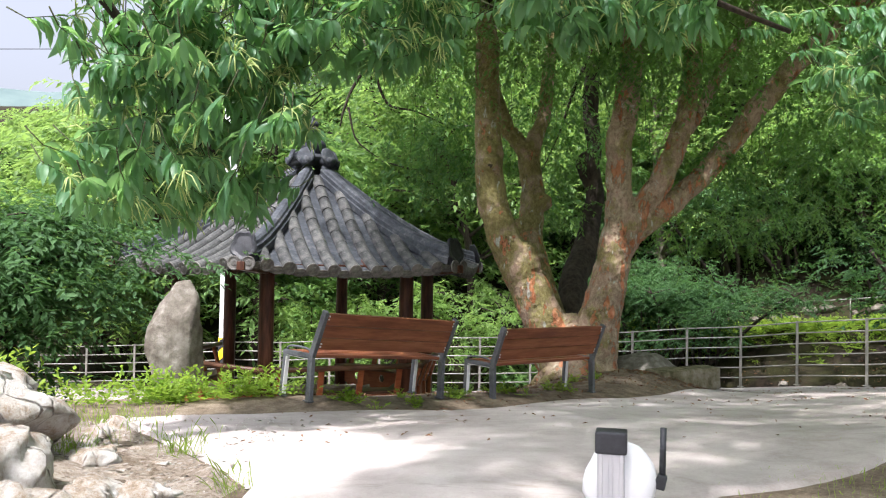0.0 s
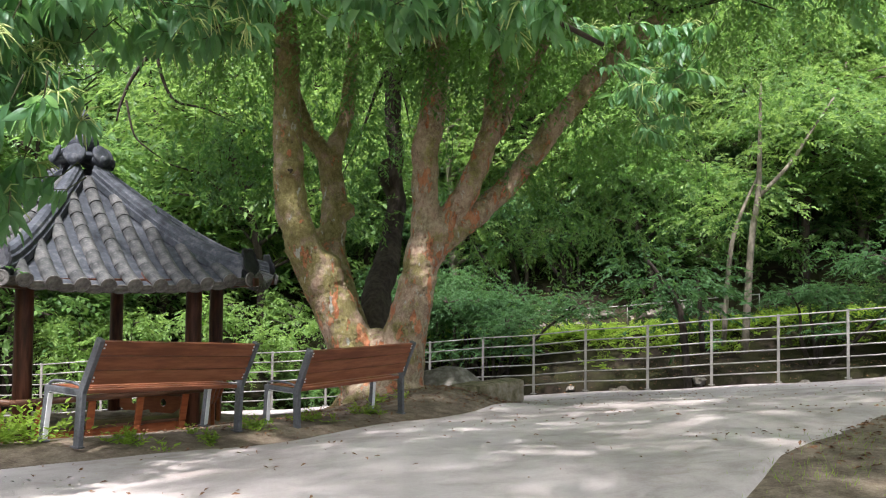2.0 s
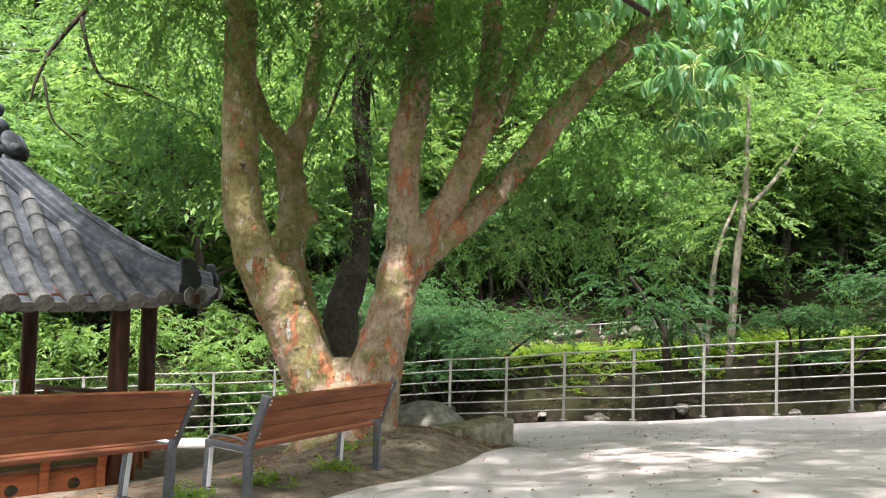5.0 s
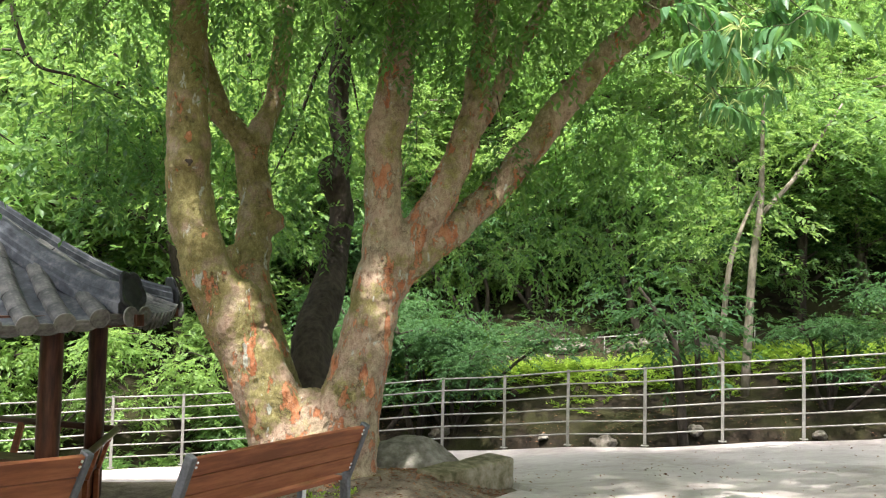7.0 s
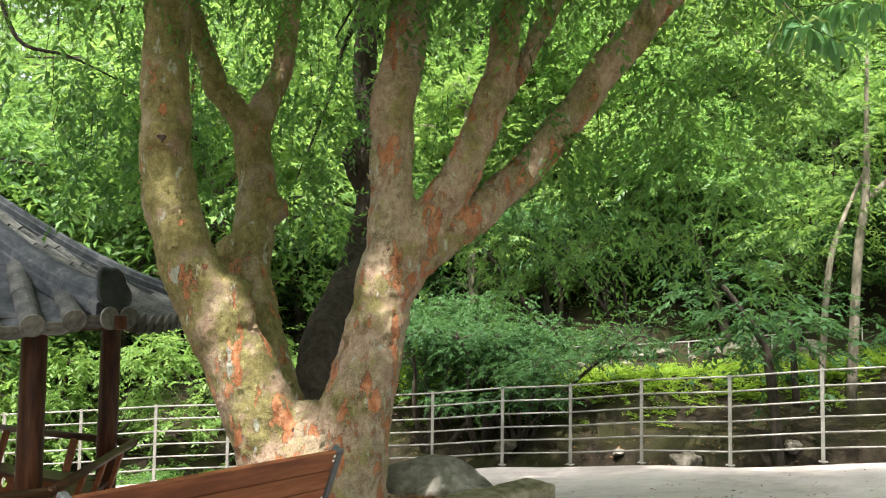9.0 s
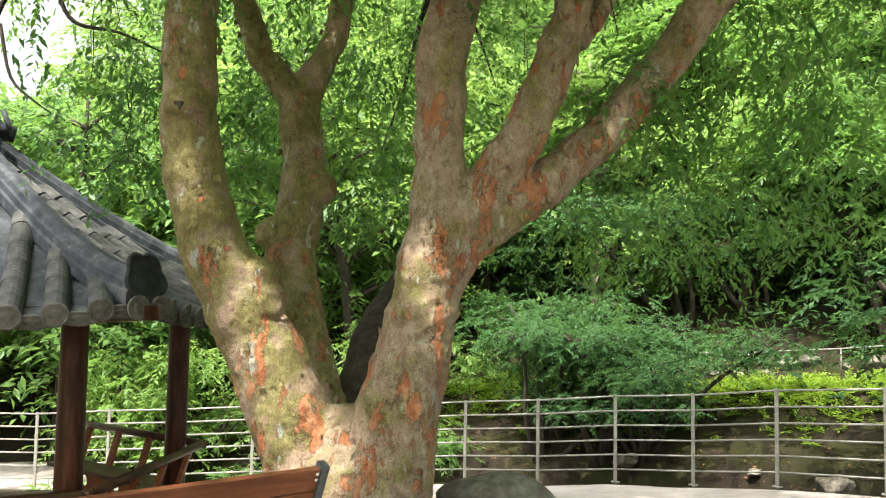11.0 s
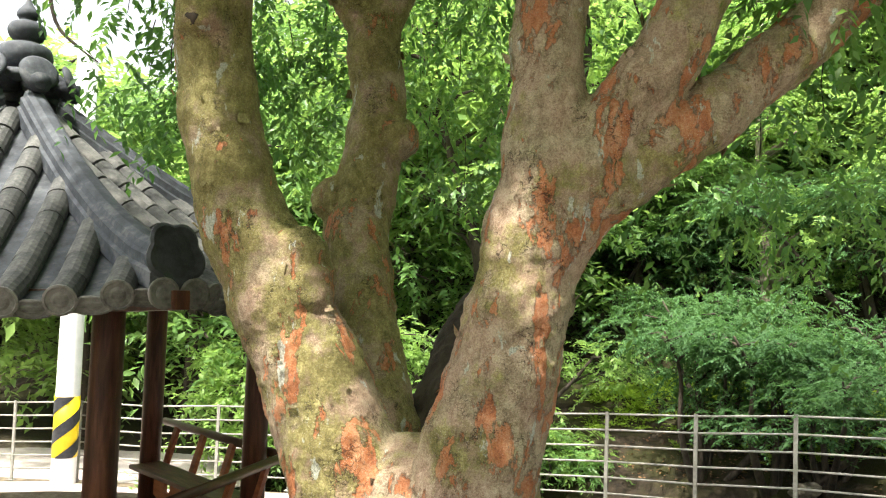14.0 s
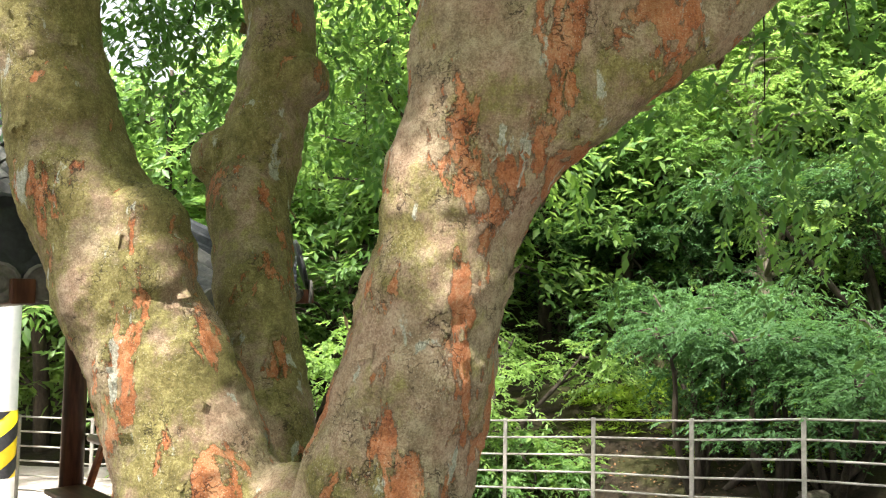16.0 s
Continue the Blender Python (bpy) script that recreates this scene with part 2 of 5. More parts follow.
YELLOW = make_plain("yellow_band", ((0.3, (0.72, 0.52, 0.01)), (0.7, (0.85, 0.66, 0.03))), 10, roughness=0.5, bump=0)
DRY_LEAF = make_plain("dry_leaf", ((0.3, (0.10, 0.045, 0.022)), (0.7, (0.28, 0.15, 0.075))), 5, roughness=0.8, bump=0)
TWIG = make_plain("green_twig", ((0.3, (0.035, 0.045, 0.018)), (0.7, (0.09, 0.10, 0.045))), 10, bump=0)
CABLE = make_plain("cable_black", ((0.3, grey(0.015)), (0.7, grey(0.03))), 10, bump=0)


def make_concrete():
    m = Nodes("worn_concrete", 0.88, 0.0, 0.25)
    wide, mid, fine = m.noise(0.55, 5, 0.6), m.noise(4, 6, 0.7, None, 0.5), m.noise(60, 6, 0.75)
    tone = m.math("ADD", m.math("ADD", m.math("MULTIPLY", wide, 0.45), m.math("MULTIPLY", mid, 0.35)), m.math("MULTIPLY", fine, 0.2))
    col = m.ramp(tone, (0.38, (0.29, 0.248, 0.225)), (0.5, (0.43, 0.38, 0.362)), (0.62, (0.52, 0.475, 0.46)))
    grit = m.ramp(m.cells(34).outputs["Distance"], (0.05, grey(1)), (0.16, grey(0)))
    col = m.mix(m.math("MULTIPLY", grit, 0.3), col, (0.15, 0.12, 0.09))
    streak = m.ramp(m.noise(2.2, 5, 0.7, m.stretched(0.35, 1.6, 1), 1.0), (0.60, grey(0)), (0.72, grey(0.6)))
    col = m.mix(streak, col, (0.26, 0.225, 0.18))
    return m.colour(col).bump(m.math("ADD", fine, m.math("MULTIPLY", mid, 0.7)), 0.5, 0.012).mat


def make_ground():
    m = Nodes("earth", 0.95, 0.0, 0.15)
    wide, mid, fine = m.noise(0.5, 5), m.noise(5, 6, 0.7), m.noise(45, 6, 0.75)
    soil = m.ramp(m.math("ADD", m.math("MULTIPLY", mid, 0.6), m.math("MULTIPLY", fine, 0.4)), (0.36, (0.075, 0.055, 0.037)), (0.5, (0.17, 0.135, 0.098)), (0.64, (0.30, 0.25, 0.19)))
    # beyond the fence, tree shade is put into the colour of growth and soil
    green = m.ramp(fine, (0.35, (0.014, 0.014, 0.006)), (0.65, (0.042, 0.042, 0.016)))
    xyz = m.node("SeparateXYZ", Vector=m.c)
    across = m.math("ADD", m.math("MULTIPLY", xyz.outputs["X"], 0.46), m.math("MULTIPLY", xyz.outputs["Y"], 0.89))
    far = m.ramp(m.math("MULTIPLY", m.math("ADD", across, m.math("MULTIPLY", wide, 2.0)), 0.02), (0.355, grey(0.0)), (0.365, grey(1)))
    shaded_soil = m.ramp(mid, (0.35, (0.010, 0.008, 0.006)), (0.65, (0.042, 0.032, 0.022)))
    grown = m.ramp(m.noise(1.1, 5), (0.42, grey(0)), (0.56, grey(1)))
    return m.colour(m.mix(far, soil, m.mix(grown, shaded_soil, green))).bump(m.math("ADD", fine, mid), 0.7, 0.03).mat


CONCRETE, EARTH = make_concrete(), make_ground()


def make_rock():
    m = Nodes("pale_rock", 0.9, 0.0, 0.2)
    co = m.stretched(1, 1, 0.75)
    wide, mid, fine = m.noise(3.4, 7, 0.68, co), m.noise(19, 8, 0.78, co), m.noise(90, 6, 0.78)
    tone = m.math("ADD", m.math("ADD", m.math("MULTIPLY", wide, 0.45), m.math("MULTIPLY", mid, 0.35)), m.math("MULTIPLY", fine, 0.2))
    col = m.ramp(tone, (0.38, (0.2, 0.15, 0.1)), (0.45, (0.42, 0.335, 0.25)), (0.51, (0.58, 0.54, 0.49)), (0.6, (0.74, 0.73, 0.7)))
    crack = m.ramp(m.cells(5.5, m.node("Mapping", Vector=co).outputs[0], "DISTANCE_TO_EDGE").outputs["Distance"], (0.01, grey(1)), (0.05, grey(0)))
    crack = m.math("MULTIPLY", crack, m.ramp(m.noise(4, 5), (0.45, grey(0)), (0.6, grey(0.8))))
    m.colour(m.mix(crack, col, (0.09, 0.065, 0.045)))
    return m.bump(m.math("SUBTRACT", m.math("ADD", m.math("MULTIPLY", mid, 1.2), m.math("MULTIPLY", fine, 0.5)), crack), 1.0, 0.03).mat


def make_sand():
    m = Nodes("sandy_soil", 0.95, 0.0, 0.15)
    wide, mid, fine = m.noise(1.8, 5, 0.6), m.noise(14, 7, 0.72), m.noise(70, 6, 0.75)
    tone = m.math("ADD", m.math("ADD", m.math("MULTIPLY", wide, 0.3), m.math("MULTIPLY", mid, 0.4)), m.math("MULTIPLY", fine, 0.3))
    col = m.ramp(tone, (0.4, (0.2, 0.15, 0.1)), (0.5, (0.44, 0.37, 0.3)), (0.58, (0.62, 0.56, 0.49)))
    grit = m.cells(26)
    stones = m.math("MULTIPLY", m.ramp(grit.outputs["Distance"], (0.3, grey(1)), (0.42, grey(0))), m.ramp(mid, (0.42, grey(0)), (0.52, grey(0.9))))
    col = m.mix(stones, col, m.ramp(m.node("SeparateXYZ", Vector=grit.outputs["Color"]).outputs["X"], (0.2, (0.2, 0.15, 0.11)), (0.8, (0.62, 0.58, 0.53))))
    return m.colour(col).bump(m.math("ADD", m.math("ADD", fine, mid), m.math("MULTIPLY", stones, 0.6)), 1.0, 0.035).mat


PALE_ROCK, SAND = make_rock(), make_sand()
# the distance haze is mixed into this pale bluish tone
HILL = make_plain("far_hill", ((0.3, (0.09, 0.135, 0.135)), (0.7, (0.14, 0.19, 0.18))), 0.05, roughness=1.0, bump=0)


# ---- builders ----
def mesh_from(name, verts, faces, smooth=False):
    me = bpy.data.meshes.new(name)
    me.from_pydata(verts, [], faces)
    me.update()
    if smooth:
        me.polygons.foreach_set("use_smooth", [True] * len(me.polygons))
    return me


def as_mesh(name, bm, smooth=False):
    me = bpy.data.meshes.new(name)
    bmesh.ops.recalc_face_normals(bm, faces=bm.faces)
    for f in bm.faces:
        f.smooth = smooth
    bm.to_mesh(me)
    bm.free()
    return me


def part(name, data, material, parent=None, label="", smooth=False, m=None):
    """One mesh object, under a thing or a part where one is given."""
    me = as_mesh(name, data, smooth) if isinstance(data, bmesh.types.BMesh) else data
    if not me.materials:
        me.materials.append(material)
    ob = new(name, me)
    if parent is not None:
        ob.parent = parent
    if m is not None:
        ob.matrix_basis = m
    return tagged(ob, label)


def thing(name, label, category, group="", m=None):
    """The empty at a thing's base, which carries its parts."""
    ob = new(name)
    ob.empty_display_size = 0.2
    if m is not None:
        ob.matrix_basis = m
    return tagged(ob, label, category, group)


def box(sx, sy, sz, m=None, bevel=0.006, bm=None):
    """A bevelled box about the origin, moved by m, added to bm."""
    one = bmesh.new()
    bmesh.ops.create_cube(one, size=1.0)
    bmesh.ops.scale(one, vec=(sx, sy, sz), verts=one.verts)
    if bevel:
        bmesh.ops.bevel(one, geom=one.edges[:], offset=bevel, segments=2, profile=0.6, affect="EDGES")
    if m is not None:
        bmesh.ops.transform(one, matrix=m, verts=one.verts)
    if bm is None:
        return one
    tmp = bpy.data.meshes.new("tmp")
    one.to_mesh(tmp)
    one.free()
    bm.from_mesh(tmp)
    bpy.data.meshes.remove(tmp)
    return bm


def tube_data(points, radii, sides=10, seed=0, rough=0.0, caps=True):
    """Vertices and faces of a tube along points with a radius at each."""
    rng = random.Random(seed)
    pts = [Vector(p) for p in points]
    verts, faces = [], []
    ref = None
    for i, p in enumerate(pts):
        d = (pts[min(i + 1, len(pts) - 1)] - pts[max(i - 1, 0)]).normalized()
        if ref is None:
            ref = d.orthogonal().normalized()
        ref = (ref - d * ref.dot(d)).normalized()
        side = d.cross(ref)
        for k in range(sides):
            a = 2 * math.pi * k / sides
            r = radii[i] * (1 + rough * (rng.random() - 0.5))
            verts.append(p + (ref * math.cos(a) + side * math.sin(a)) * r)
    for i in range(len(pts) - 1):
        for k in range(sides):
            a, b = i * sides + k, i * sides + (k + 1) % sides
            faces.append((a, b, b + sides, a + sides))
    if caps:
        faces.append(tuple(reversed(range(sides))))
        faces.append(tuple(range(len(verts) - sides, len(verts))))
    return verts, faces


def tube(name, points, radii, sides=10, seed=0, rough=0.0):
    if isinstance(radii, (int, float)):
        radii = [radii] * len(points)
    return mesh_from(name, *tube_data(points, radii, sides, seed, rough), smooth=True)


def join_tubes(name, many, sides=8):
    verts, faces = [], []
    for n, (pts, radii) in enumerate(many):
        v, f = tube_data(pts, radii, sides, n, 0.08)
        faces += [tuple(i + len(verts) for i in face) for face in f]
        verts += v
    return mesh_from(name, verts, faces, smooth=True)


def lathe(profile, sides=20):
    """A turned body about z from (radius, height) pairs."""
    bm = bmesh.new()
    rings = []
    for r, z in profile:
        rings.append([bm.verts.new((r * math.cos(2 * math.pi * k / sides), r * math.sin(2 * math.pi * k / sides), z)) for k in range(sides)])
    for a, b in zip(rings, rings[1:]):
        for k in range(sides):
            bm.faces.new((a[k], a[(k + 1) % sides], b[(k + 1) % sides], b[k]))
    bm.faces.new(list(reversed(rings[0])))
    bm.faces.new(rings[-1])
    return bm


def smooth_line(points, steps=4):
    """A Catmull-Rom line through tuples of any length."""
    p = np.array(points, float)
    q = np.vstack([2 * p[0] - p[1], p, 2 * p[-1] - p[-2]])
    out = []
    for i in range(1, len(q) - 2):
        for s in range(steps):
            t = s / steps
            out.append(0.5 * (2 * q[i] + (q[i + 1] - q[i - 1]) * t + (2 * q[i - 1] - 5 * q[i] + 4 * q[i + 1] - q[i + 2]) * t**2 + (3 * q[i] - q[i - 1] - 3 * q[i + 1] + q[i + 2]) * t**3))
    out.append(p[-1])
    return np.array(out)


def boulder(name, sx, sy, sz, seed, rough=0.22, sub=4, flat=0.0, cut=0):
    """A lump of stone, about its centre."""
    bm = bmesh.new()
    bmesh.ops.create_icosphere(bm, subdivisions=sub, radius=1.0)
    off = Vector((seed * 7.3, seed * 3.1, seed * 1.7))
    rng = random.Random(seed)
    cuts = [(Vector((rng.gauss(0, 1), rng.gauss(0, 1), rng.gauss(0, 1))).normalized(), rng.uniform(0.62, 0.9)) for _ in range(int(cut))]
    for v in bm.verts:
        c = v.co.copy()
        k = 1 + rough * noise.fractal(c * 1.3 + off, 1.0, 2.0, 5) + 0.5 * rough * noise.cell(c * 1.6 + off)
        for n, d in cuts:
            over = c.dot(n) - d
            if over > 0:
                c -= n * over * 0.92
        c = c * k + c.normalized() * 0.05 * noise.fractal(c * 5 + off, 1.0, 2.0, 4)
        if flat and c.z > flat:
            c.z = flat + (c.z - flat) * 0.3
        v.co = (c.x * sx, c.y * sy, c.z * sz)
    bmesh.ops.smooth_vert(bm, verts=bm.verts, factor=0.35 if cut < 15 else 0.12, use_axis_x=True, use_axis_y=True, use_axis_z=True)
    return as_mesh(name, bm, True)


def leaf_mesh(name, base, axis, up, length, width, fold=0.25, droop=0.25, fine=False):
    """Many leaves in one mesh: base points, the way each points, its upper side, and its size. Coarse leaves are folded
    lozenges, fine ones have a shoulder on each side and a bent tip."""
    n = len(base)
    axis = axis / np.linalg.norm(axis, axis=1, keepdims=True)
    side = np.cross(axis, up)
    side /= np.linalg.norm(side, axis=1, keepdims=True) + 1e-9
    up = np.cross(side, axis)
    L, W = np.broadcast_to(length, n)[:, None], np.broadcast_to(width, n)[:, None]

    def at(s, w, h):
        return base + axis * L * s + side * W * w + up * (L * h)

    if fine:
        ring = [at(0, 0, 0), at(0.25, 0.38, fold * 0.10), at(0.55, 0.5, fold * 0.12 - droop * 0.12), at(0.82, 0.26, -droop * 0.35), at(1, 0, -droop * 0.7), at(0.82, -0.26, -droop * 0.35), at(0.55, -0.5, fold * 0.12 - droop * 0.12), at(0.25, -0.38, fold * 0.10), at(0.28, 0, 0), at(0.6, 0, -droop * 0.12)]
        tri = [(0, 1, 8), (0, 8, 7), (1, 2, 9, 8), (8, 9, 6, 7), (2, 3, 4, 9), (9, 4, 5, 6)]
    else:
        ring = [at(0, 0, 0), at(0.45, 0.5, fold * 0.15), at(1, 0, -droop * 0.5), at(0.45, -0.5, fold * 0.15)]
        tri = [(0, 1, 2), (0, 2, 3)]
    k = len(ring)
    verts = np.stack(ring, 1).reshape(-1, 3)
    loops = np.concatenate([np.array(f) for f in tri])
    sizes = np.array([len(f) for f in tri])
    all_loops = (np.arange(n)[:, None] * k + loops[None]).ravel()
    all_sizes = np.tile(sizes, n)
    starts = np.concatenate([[0], np.cumsum(all_sizes)[:-1]])
    me = bpy.data.meshes.new(name)
    me.vertices.add(len(verts))
    me.vertices.foreach_set("co", verts.astype(np.float32).ravel())
    me.loops.add(len(all_loops))
    me.loops.foreach_set("vertex_index", all_loops.astype(np.int32))
    me.polygons.add(len(all_sizes))
    me.polygons.foreach_set("loop_start", starts.astype(np.int32))
    me.polygons.foreach_set("loop_total", all_sizes.astype(np.int32))
    me.update(calc_edges=True)
    return me


SUN_WAY = np.array([math.sin(sb) * math.cos(se), math.cos(sb) * math.cos(se), math.sin(se)])


SUN_SPOTS = [(1.58, 9.9, 2.15, 0.27), (1.9, 9.8, 1.65, 0.32), (2.05, 9.75, 1.15, 0.34), (2.9, 9.62, 2.6, 0.15), (1.02, 9.95, 3.3, 0.14), (4.35, 9.9, 3.8, 0.09), (0.0, 2.2, 1.1, 0.55), (-0.8, 2.85, 1.0, 0.7), (-2.1, 2.5, 1.1, 1.3), (-2.6, 1.2, 1.1, 1.0), (4.75, 6.5, 4.3, 0.9), (-1.3, 3.4, 3.3, 1.0), (-0.2, 4.2, 4.3, 0.5), (1.5, 2.8, 4.1, 0.5)]


def lit(leaves, off, spots, ragged=0.08):
    """The leaves that leave the sun's way to the spots open; the gaps have ragged edges."""
    p = leaves[0] + off + 0.5 * leaves[3][:, None] * leaves[1] / np.linalg.norm(leaves[1], axis=1, keepdims=True)
    edge = np.array([ragged * noise.noise(Vector(v) * 2.3) for v in p[:, :3]])
    keep = np.ones(len(p), bool)
    for x, y, z, r in spots:
        q = p - SUN_WAY * ((p[:, 2:3] - z) / SUN_WAY[2])
        keep &= (np.hypot(q[:, 0] - x, q[:, 1] - y) > r + 0.4 * leaves[3] + edge) | (p[:, 2] < z)
    return [v[keep] for v in leaves]


def sprays(rng, origin, out, per=14, reach=0.45, leaf=0.09, ratio=0.42, droop=0.35, spread=0.5):
    """Leaves set on both sides of short twigs that start at origin and go out: base, axis, up, length, width."""
    k = len(origin)
    out = out + rng.normal(0, spread, (k, 3)) * np.array([1, 1, 0.45])
    out /= np.linalg.norm(out, axis=1, keepdims=True)
    s = (np.arange(per) + 0.5) / per
    span = reach * rng.uniform(0.6, 1.3, k)
    base = origin[:, None] + out[:, None] * (span[:, None] * s)[..., None]
    base[..., 2] -= droop * span[:, None] * s**2
    level = np.cross(out, np.array([0, 0, 1.0]) + rng.normal(0, 0.25, (k, 3)))
    level /= np.linalg.norm(level, axis=1, keepdims=True) + 1e-9
    sign = np.where(np.arange(per) % 2, 1.0, -1.0)
    axis = out[:, None] * 0.7 + level[:, None] * sign[None, :, None] * 0.9 + rng.normal(0, 0.22, (k, per, 3))
    axis[..., 2] -= droop * rng.uniform(0.3, 1.3, (k, per))
    up = np.zeros((k, per, 3)) + np.array([0, 0, 1.0]) + rng.normal(0, 0.35, (k, per, 3))
    size = leaf * rng.uniform(0.65, 1.25, (k, per))
    return base.reshape(-1, 3), axis.reshape(-1, 3), up.reshape(-1, 3), size.ravel(), size.ravel() * ratio


# ---- the lie of the land ----
def step(a, b, v):
    t = np.clip((np.asarray(v, float) - a) / (b - a), 0, 1)
    return t * t * (3 - 2 * t)


FENCE_X = [-40, -14, -6, 0, 2.3, 3.5, 4.65, 5.8, 7.0, 8.05, 8.985, 10.1, 11.28, 12.45, 14.8, 20, 40]
FENCE_Y = [21, 19.4, 19.1, 18.9, 18.75, 18.35, 17.75, 17.25, 16.6, 15.6, 14.56, 13.87, 13.14, 12.42, 10.9, 8, 0]


def fence_y(x):
    return np.interp(x, FENCE_X, FENCE_Y)


def edge_y(x):
    """The concrete's edge along the benches and the tree."""
    return np.interp(x, [-6, -2.4, -0.5, 0.9, 2.4, 3.6, 4.8], [2.6, 4.3, 5.05, 6.25, 7.55, 8.75, 10.3])


def near_profile(y):
    return np.interp(y, [-12, -2.5, -0.6, 1.2, 2.5, 4.5], [0.55, 0.85, 1.0, 1.13, 1.06, 0.896])


def height(x, y):
    """The ground without the paving."""
    x, y = np.asarray(x, float), np.asarray(y, float)
    near = (near_profile(y - 0.6) + near_profile(y) + near_profile(y + 0.6)) / 3
    far = 1.508 - 0.1362 * np.minimum(y, 22)
    h = np.where(y < 4.5, near, far) + 0.0377 * np.clip(x, -12, 20)
    s2 = y - edge_y(x)
    strip = step(-0.05, 0.95, s2) * (1 - step(1.6, 3.6, s2)) * (1 - step(4.3, 5.2, x))
    h = h + 0.14 * strip + 0.26 * np.exp(-(((x - 2.7) / 1.6) ** 2 + ((y - 10.0) / 1.25) ** 2))
    # earth bank at the side of the track
    h = h + 0.22 * step(0.2, 1.6, -x - 0.2 - 0.6 * (y - 0.8)) * step(-6, 0, y) * (1 - step(3.4, 5.2, y))
    # the stream bed and the slope beyond it
    s = (y - fence_y(x)) * 0.85
    deep = step(-4.5, -0.5, x)
    h = h - 1.7 * deep * step(0.15, 0.5, s) + deep * (1.9 * step(2.3, 3.2, s) + 0.55 * np.clip(s - 3.2, 0, 2.0))
    hill = step(-14, -5, x + 0.1 * s) * 0.9 + 0.1
    h = h + hill * (0.2 * np.clip(s - 4.0, 0, 3) + 0.66 * np.clip(s - 7.0, 0, 40)) + (1 - hill) * 0.42 * np.clip(s - 10, 0, 60)
    # level ground under the pavilion
    level = 1 - step(2.7, 3.9, np.hypot(x + 2.264, y - 12.85))
    h = h * (1 - level) - 0.42 * level
    return h + 0.03 * np.sin(1.7 * x + 0.6 * y) * np.sin(1.3 * y - 0.4 * x)


def hz(x, y):
    return float(height(x, y))


def sheet(name, xs, ys, zfun, material, smooth=True):
    gx, gy = np.meshgrid(xs, ys)
    gz = zfun(gx, gy)
    nx, ny = len(xs), len(ys)
    verts = np.stack([gx, gy, gz], -1).reshape(-1, 3)
    i = (np.arange(ny - 1)[:, None] * nx + np.arange(nx - 1)[None]).ravel()
    return mesh_from(name, verts.tolist(), np.stack([i, i + 1, i + nx + 1, i + nx], 1).tolist(), smooth)


xs = np.concatenate([np.linspace(-400, -16, 40), np.arange(-15.5, 20, 0.25), np.linspace(21, 400, 40)])
ys = np.concatenate([np.linspace(-200, -9, 25), np.arange(-8.5, 30, 0.25), np.linspace(31, 400, 45)])
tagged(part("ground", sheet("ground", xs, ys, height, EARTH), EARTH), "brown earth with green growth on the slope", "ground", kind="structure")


def paved(name, columns, low, high, rows, lift=0.02):
    """Paving between two edges given along x."""
    rng = random.Random(5)
    verts, faces = [], []
    for x in columns:
        a, b = float(low(x)), float(high(x))
        if not -0.4 < x < 1.8:
            a += 0.07 * noise.noise((x * 2.1, 0, 0)) + 0.02 * noise.noise((x * 9, 3, 0))
        if b > 1.5:
            b += 0.07 * noise.noise((x * 2.3, 7, 0)) + 0.03 * noise.noise((x * 9, 9, 0))
        for k in range(rows + 1):
            y = a + (b - a) * k / rows
            z = hz(x, y) + lift + 0.012 * noise.noise((x * 0.7, y * 0.7, 1))
            inside = -0.4 < x < 1.8 and abs(y - float(near_edge(x))) < 0.02
            verts.append((x, y, z - (0.05 if k in (0, rows) and not inside else 0)))
    n = rows + 1
    for c in range(len(columns) - 1):
        for k in range(rows):
            a = c * n + k
            faces.append((a, a + n, a + n + 1, a + 1))
    return mesh_from(name, verts, faces, True)


def near_edge(x):
    if x < 1.75:
        return np.interp(x, [-2.4, -1.05, -0.36, 1.75], [4.25, 2.4, 1.3, 1.1])
    return np.interp(x, [1.75, 2.6, 3.1, 3.6, 4.24, 5.77, 7, 12, 19], [1.1, 1.5, 2.0, 2.5, 3.0, 3.99, 4.9, 7.3, 9])


def far_edge(x):
    return edge_y(x) if x < 4.78 else fence_y(x) - 0.1


road = paved("pavement", np.arange(-2.4, 19, 0.12), near_edge, far_edge, 80)
track = paved("pavement", np.arange(-0.36, 1.81, 0.12), lambda x: -9.0, near_edge, 60)
tagged(part("pavement", track, CONCRETE), "worn concrete track that rises to the square", "pavement", kind="structure")
tagged(part("pavement", road, CONCRETE), "worn pale grey concrete with dust and fallen bits", "pavement", kind="structure")
def bank_z(x, y):
    k = 0.03 * np.sin(5.1 * x + 2.3 * y) * np.sin(4.3 * y - 1.7 * x) + 0.015 * np.sin(13 * x) * np.sin(11 * y + 2 * x)
    return height(x, y) + 0.03 + k


bank_x = np.arange(-5.0, -0.36, 0.08)
bank_v, bank_f = [], []
for i, x in enumerate(bank_x):
    top = float(near_edge(max(x, -2.4))) + max(0.0, -2.4 - x) * 0.15 - 0.02
    for k in range(46):
        y = -2.0 + (top + 2.0) * k / 45
        bank_v.append((x, y, float(bank_z(x, y)) - (0.05 if k in (0, 45) or i in (0, len(bank_x) - 1) else 0)))
for i in range(len(bank_x) - 1):
    for k in range(45):
        bank_f.append((i * 46 + k, i * 46 + 46 + k, i * 46 + 47 + k, i * 46 + k + 1))
tagged(part("earth_bank", mesh_from("earth_bank", bank_v, bank_f, True), SAND), "pale sandy earth and rubble beside the track", "earth", kind="structure")
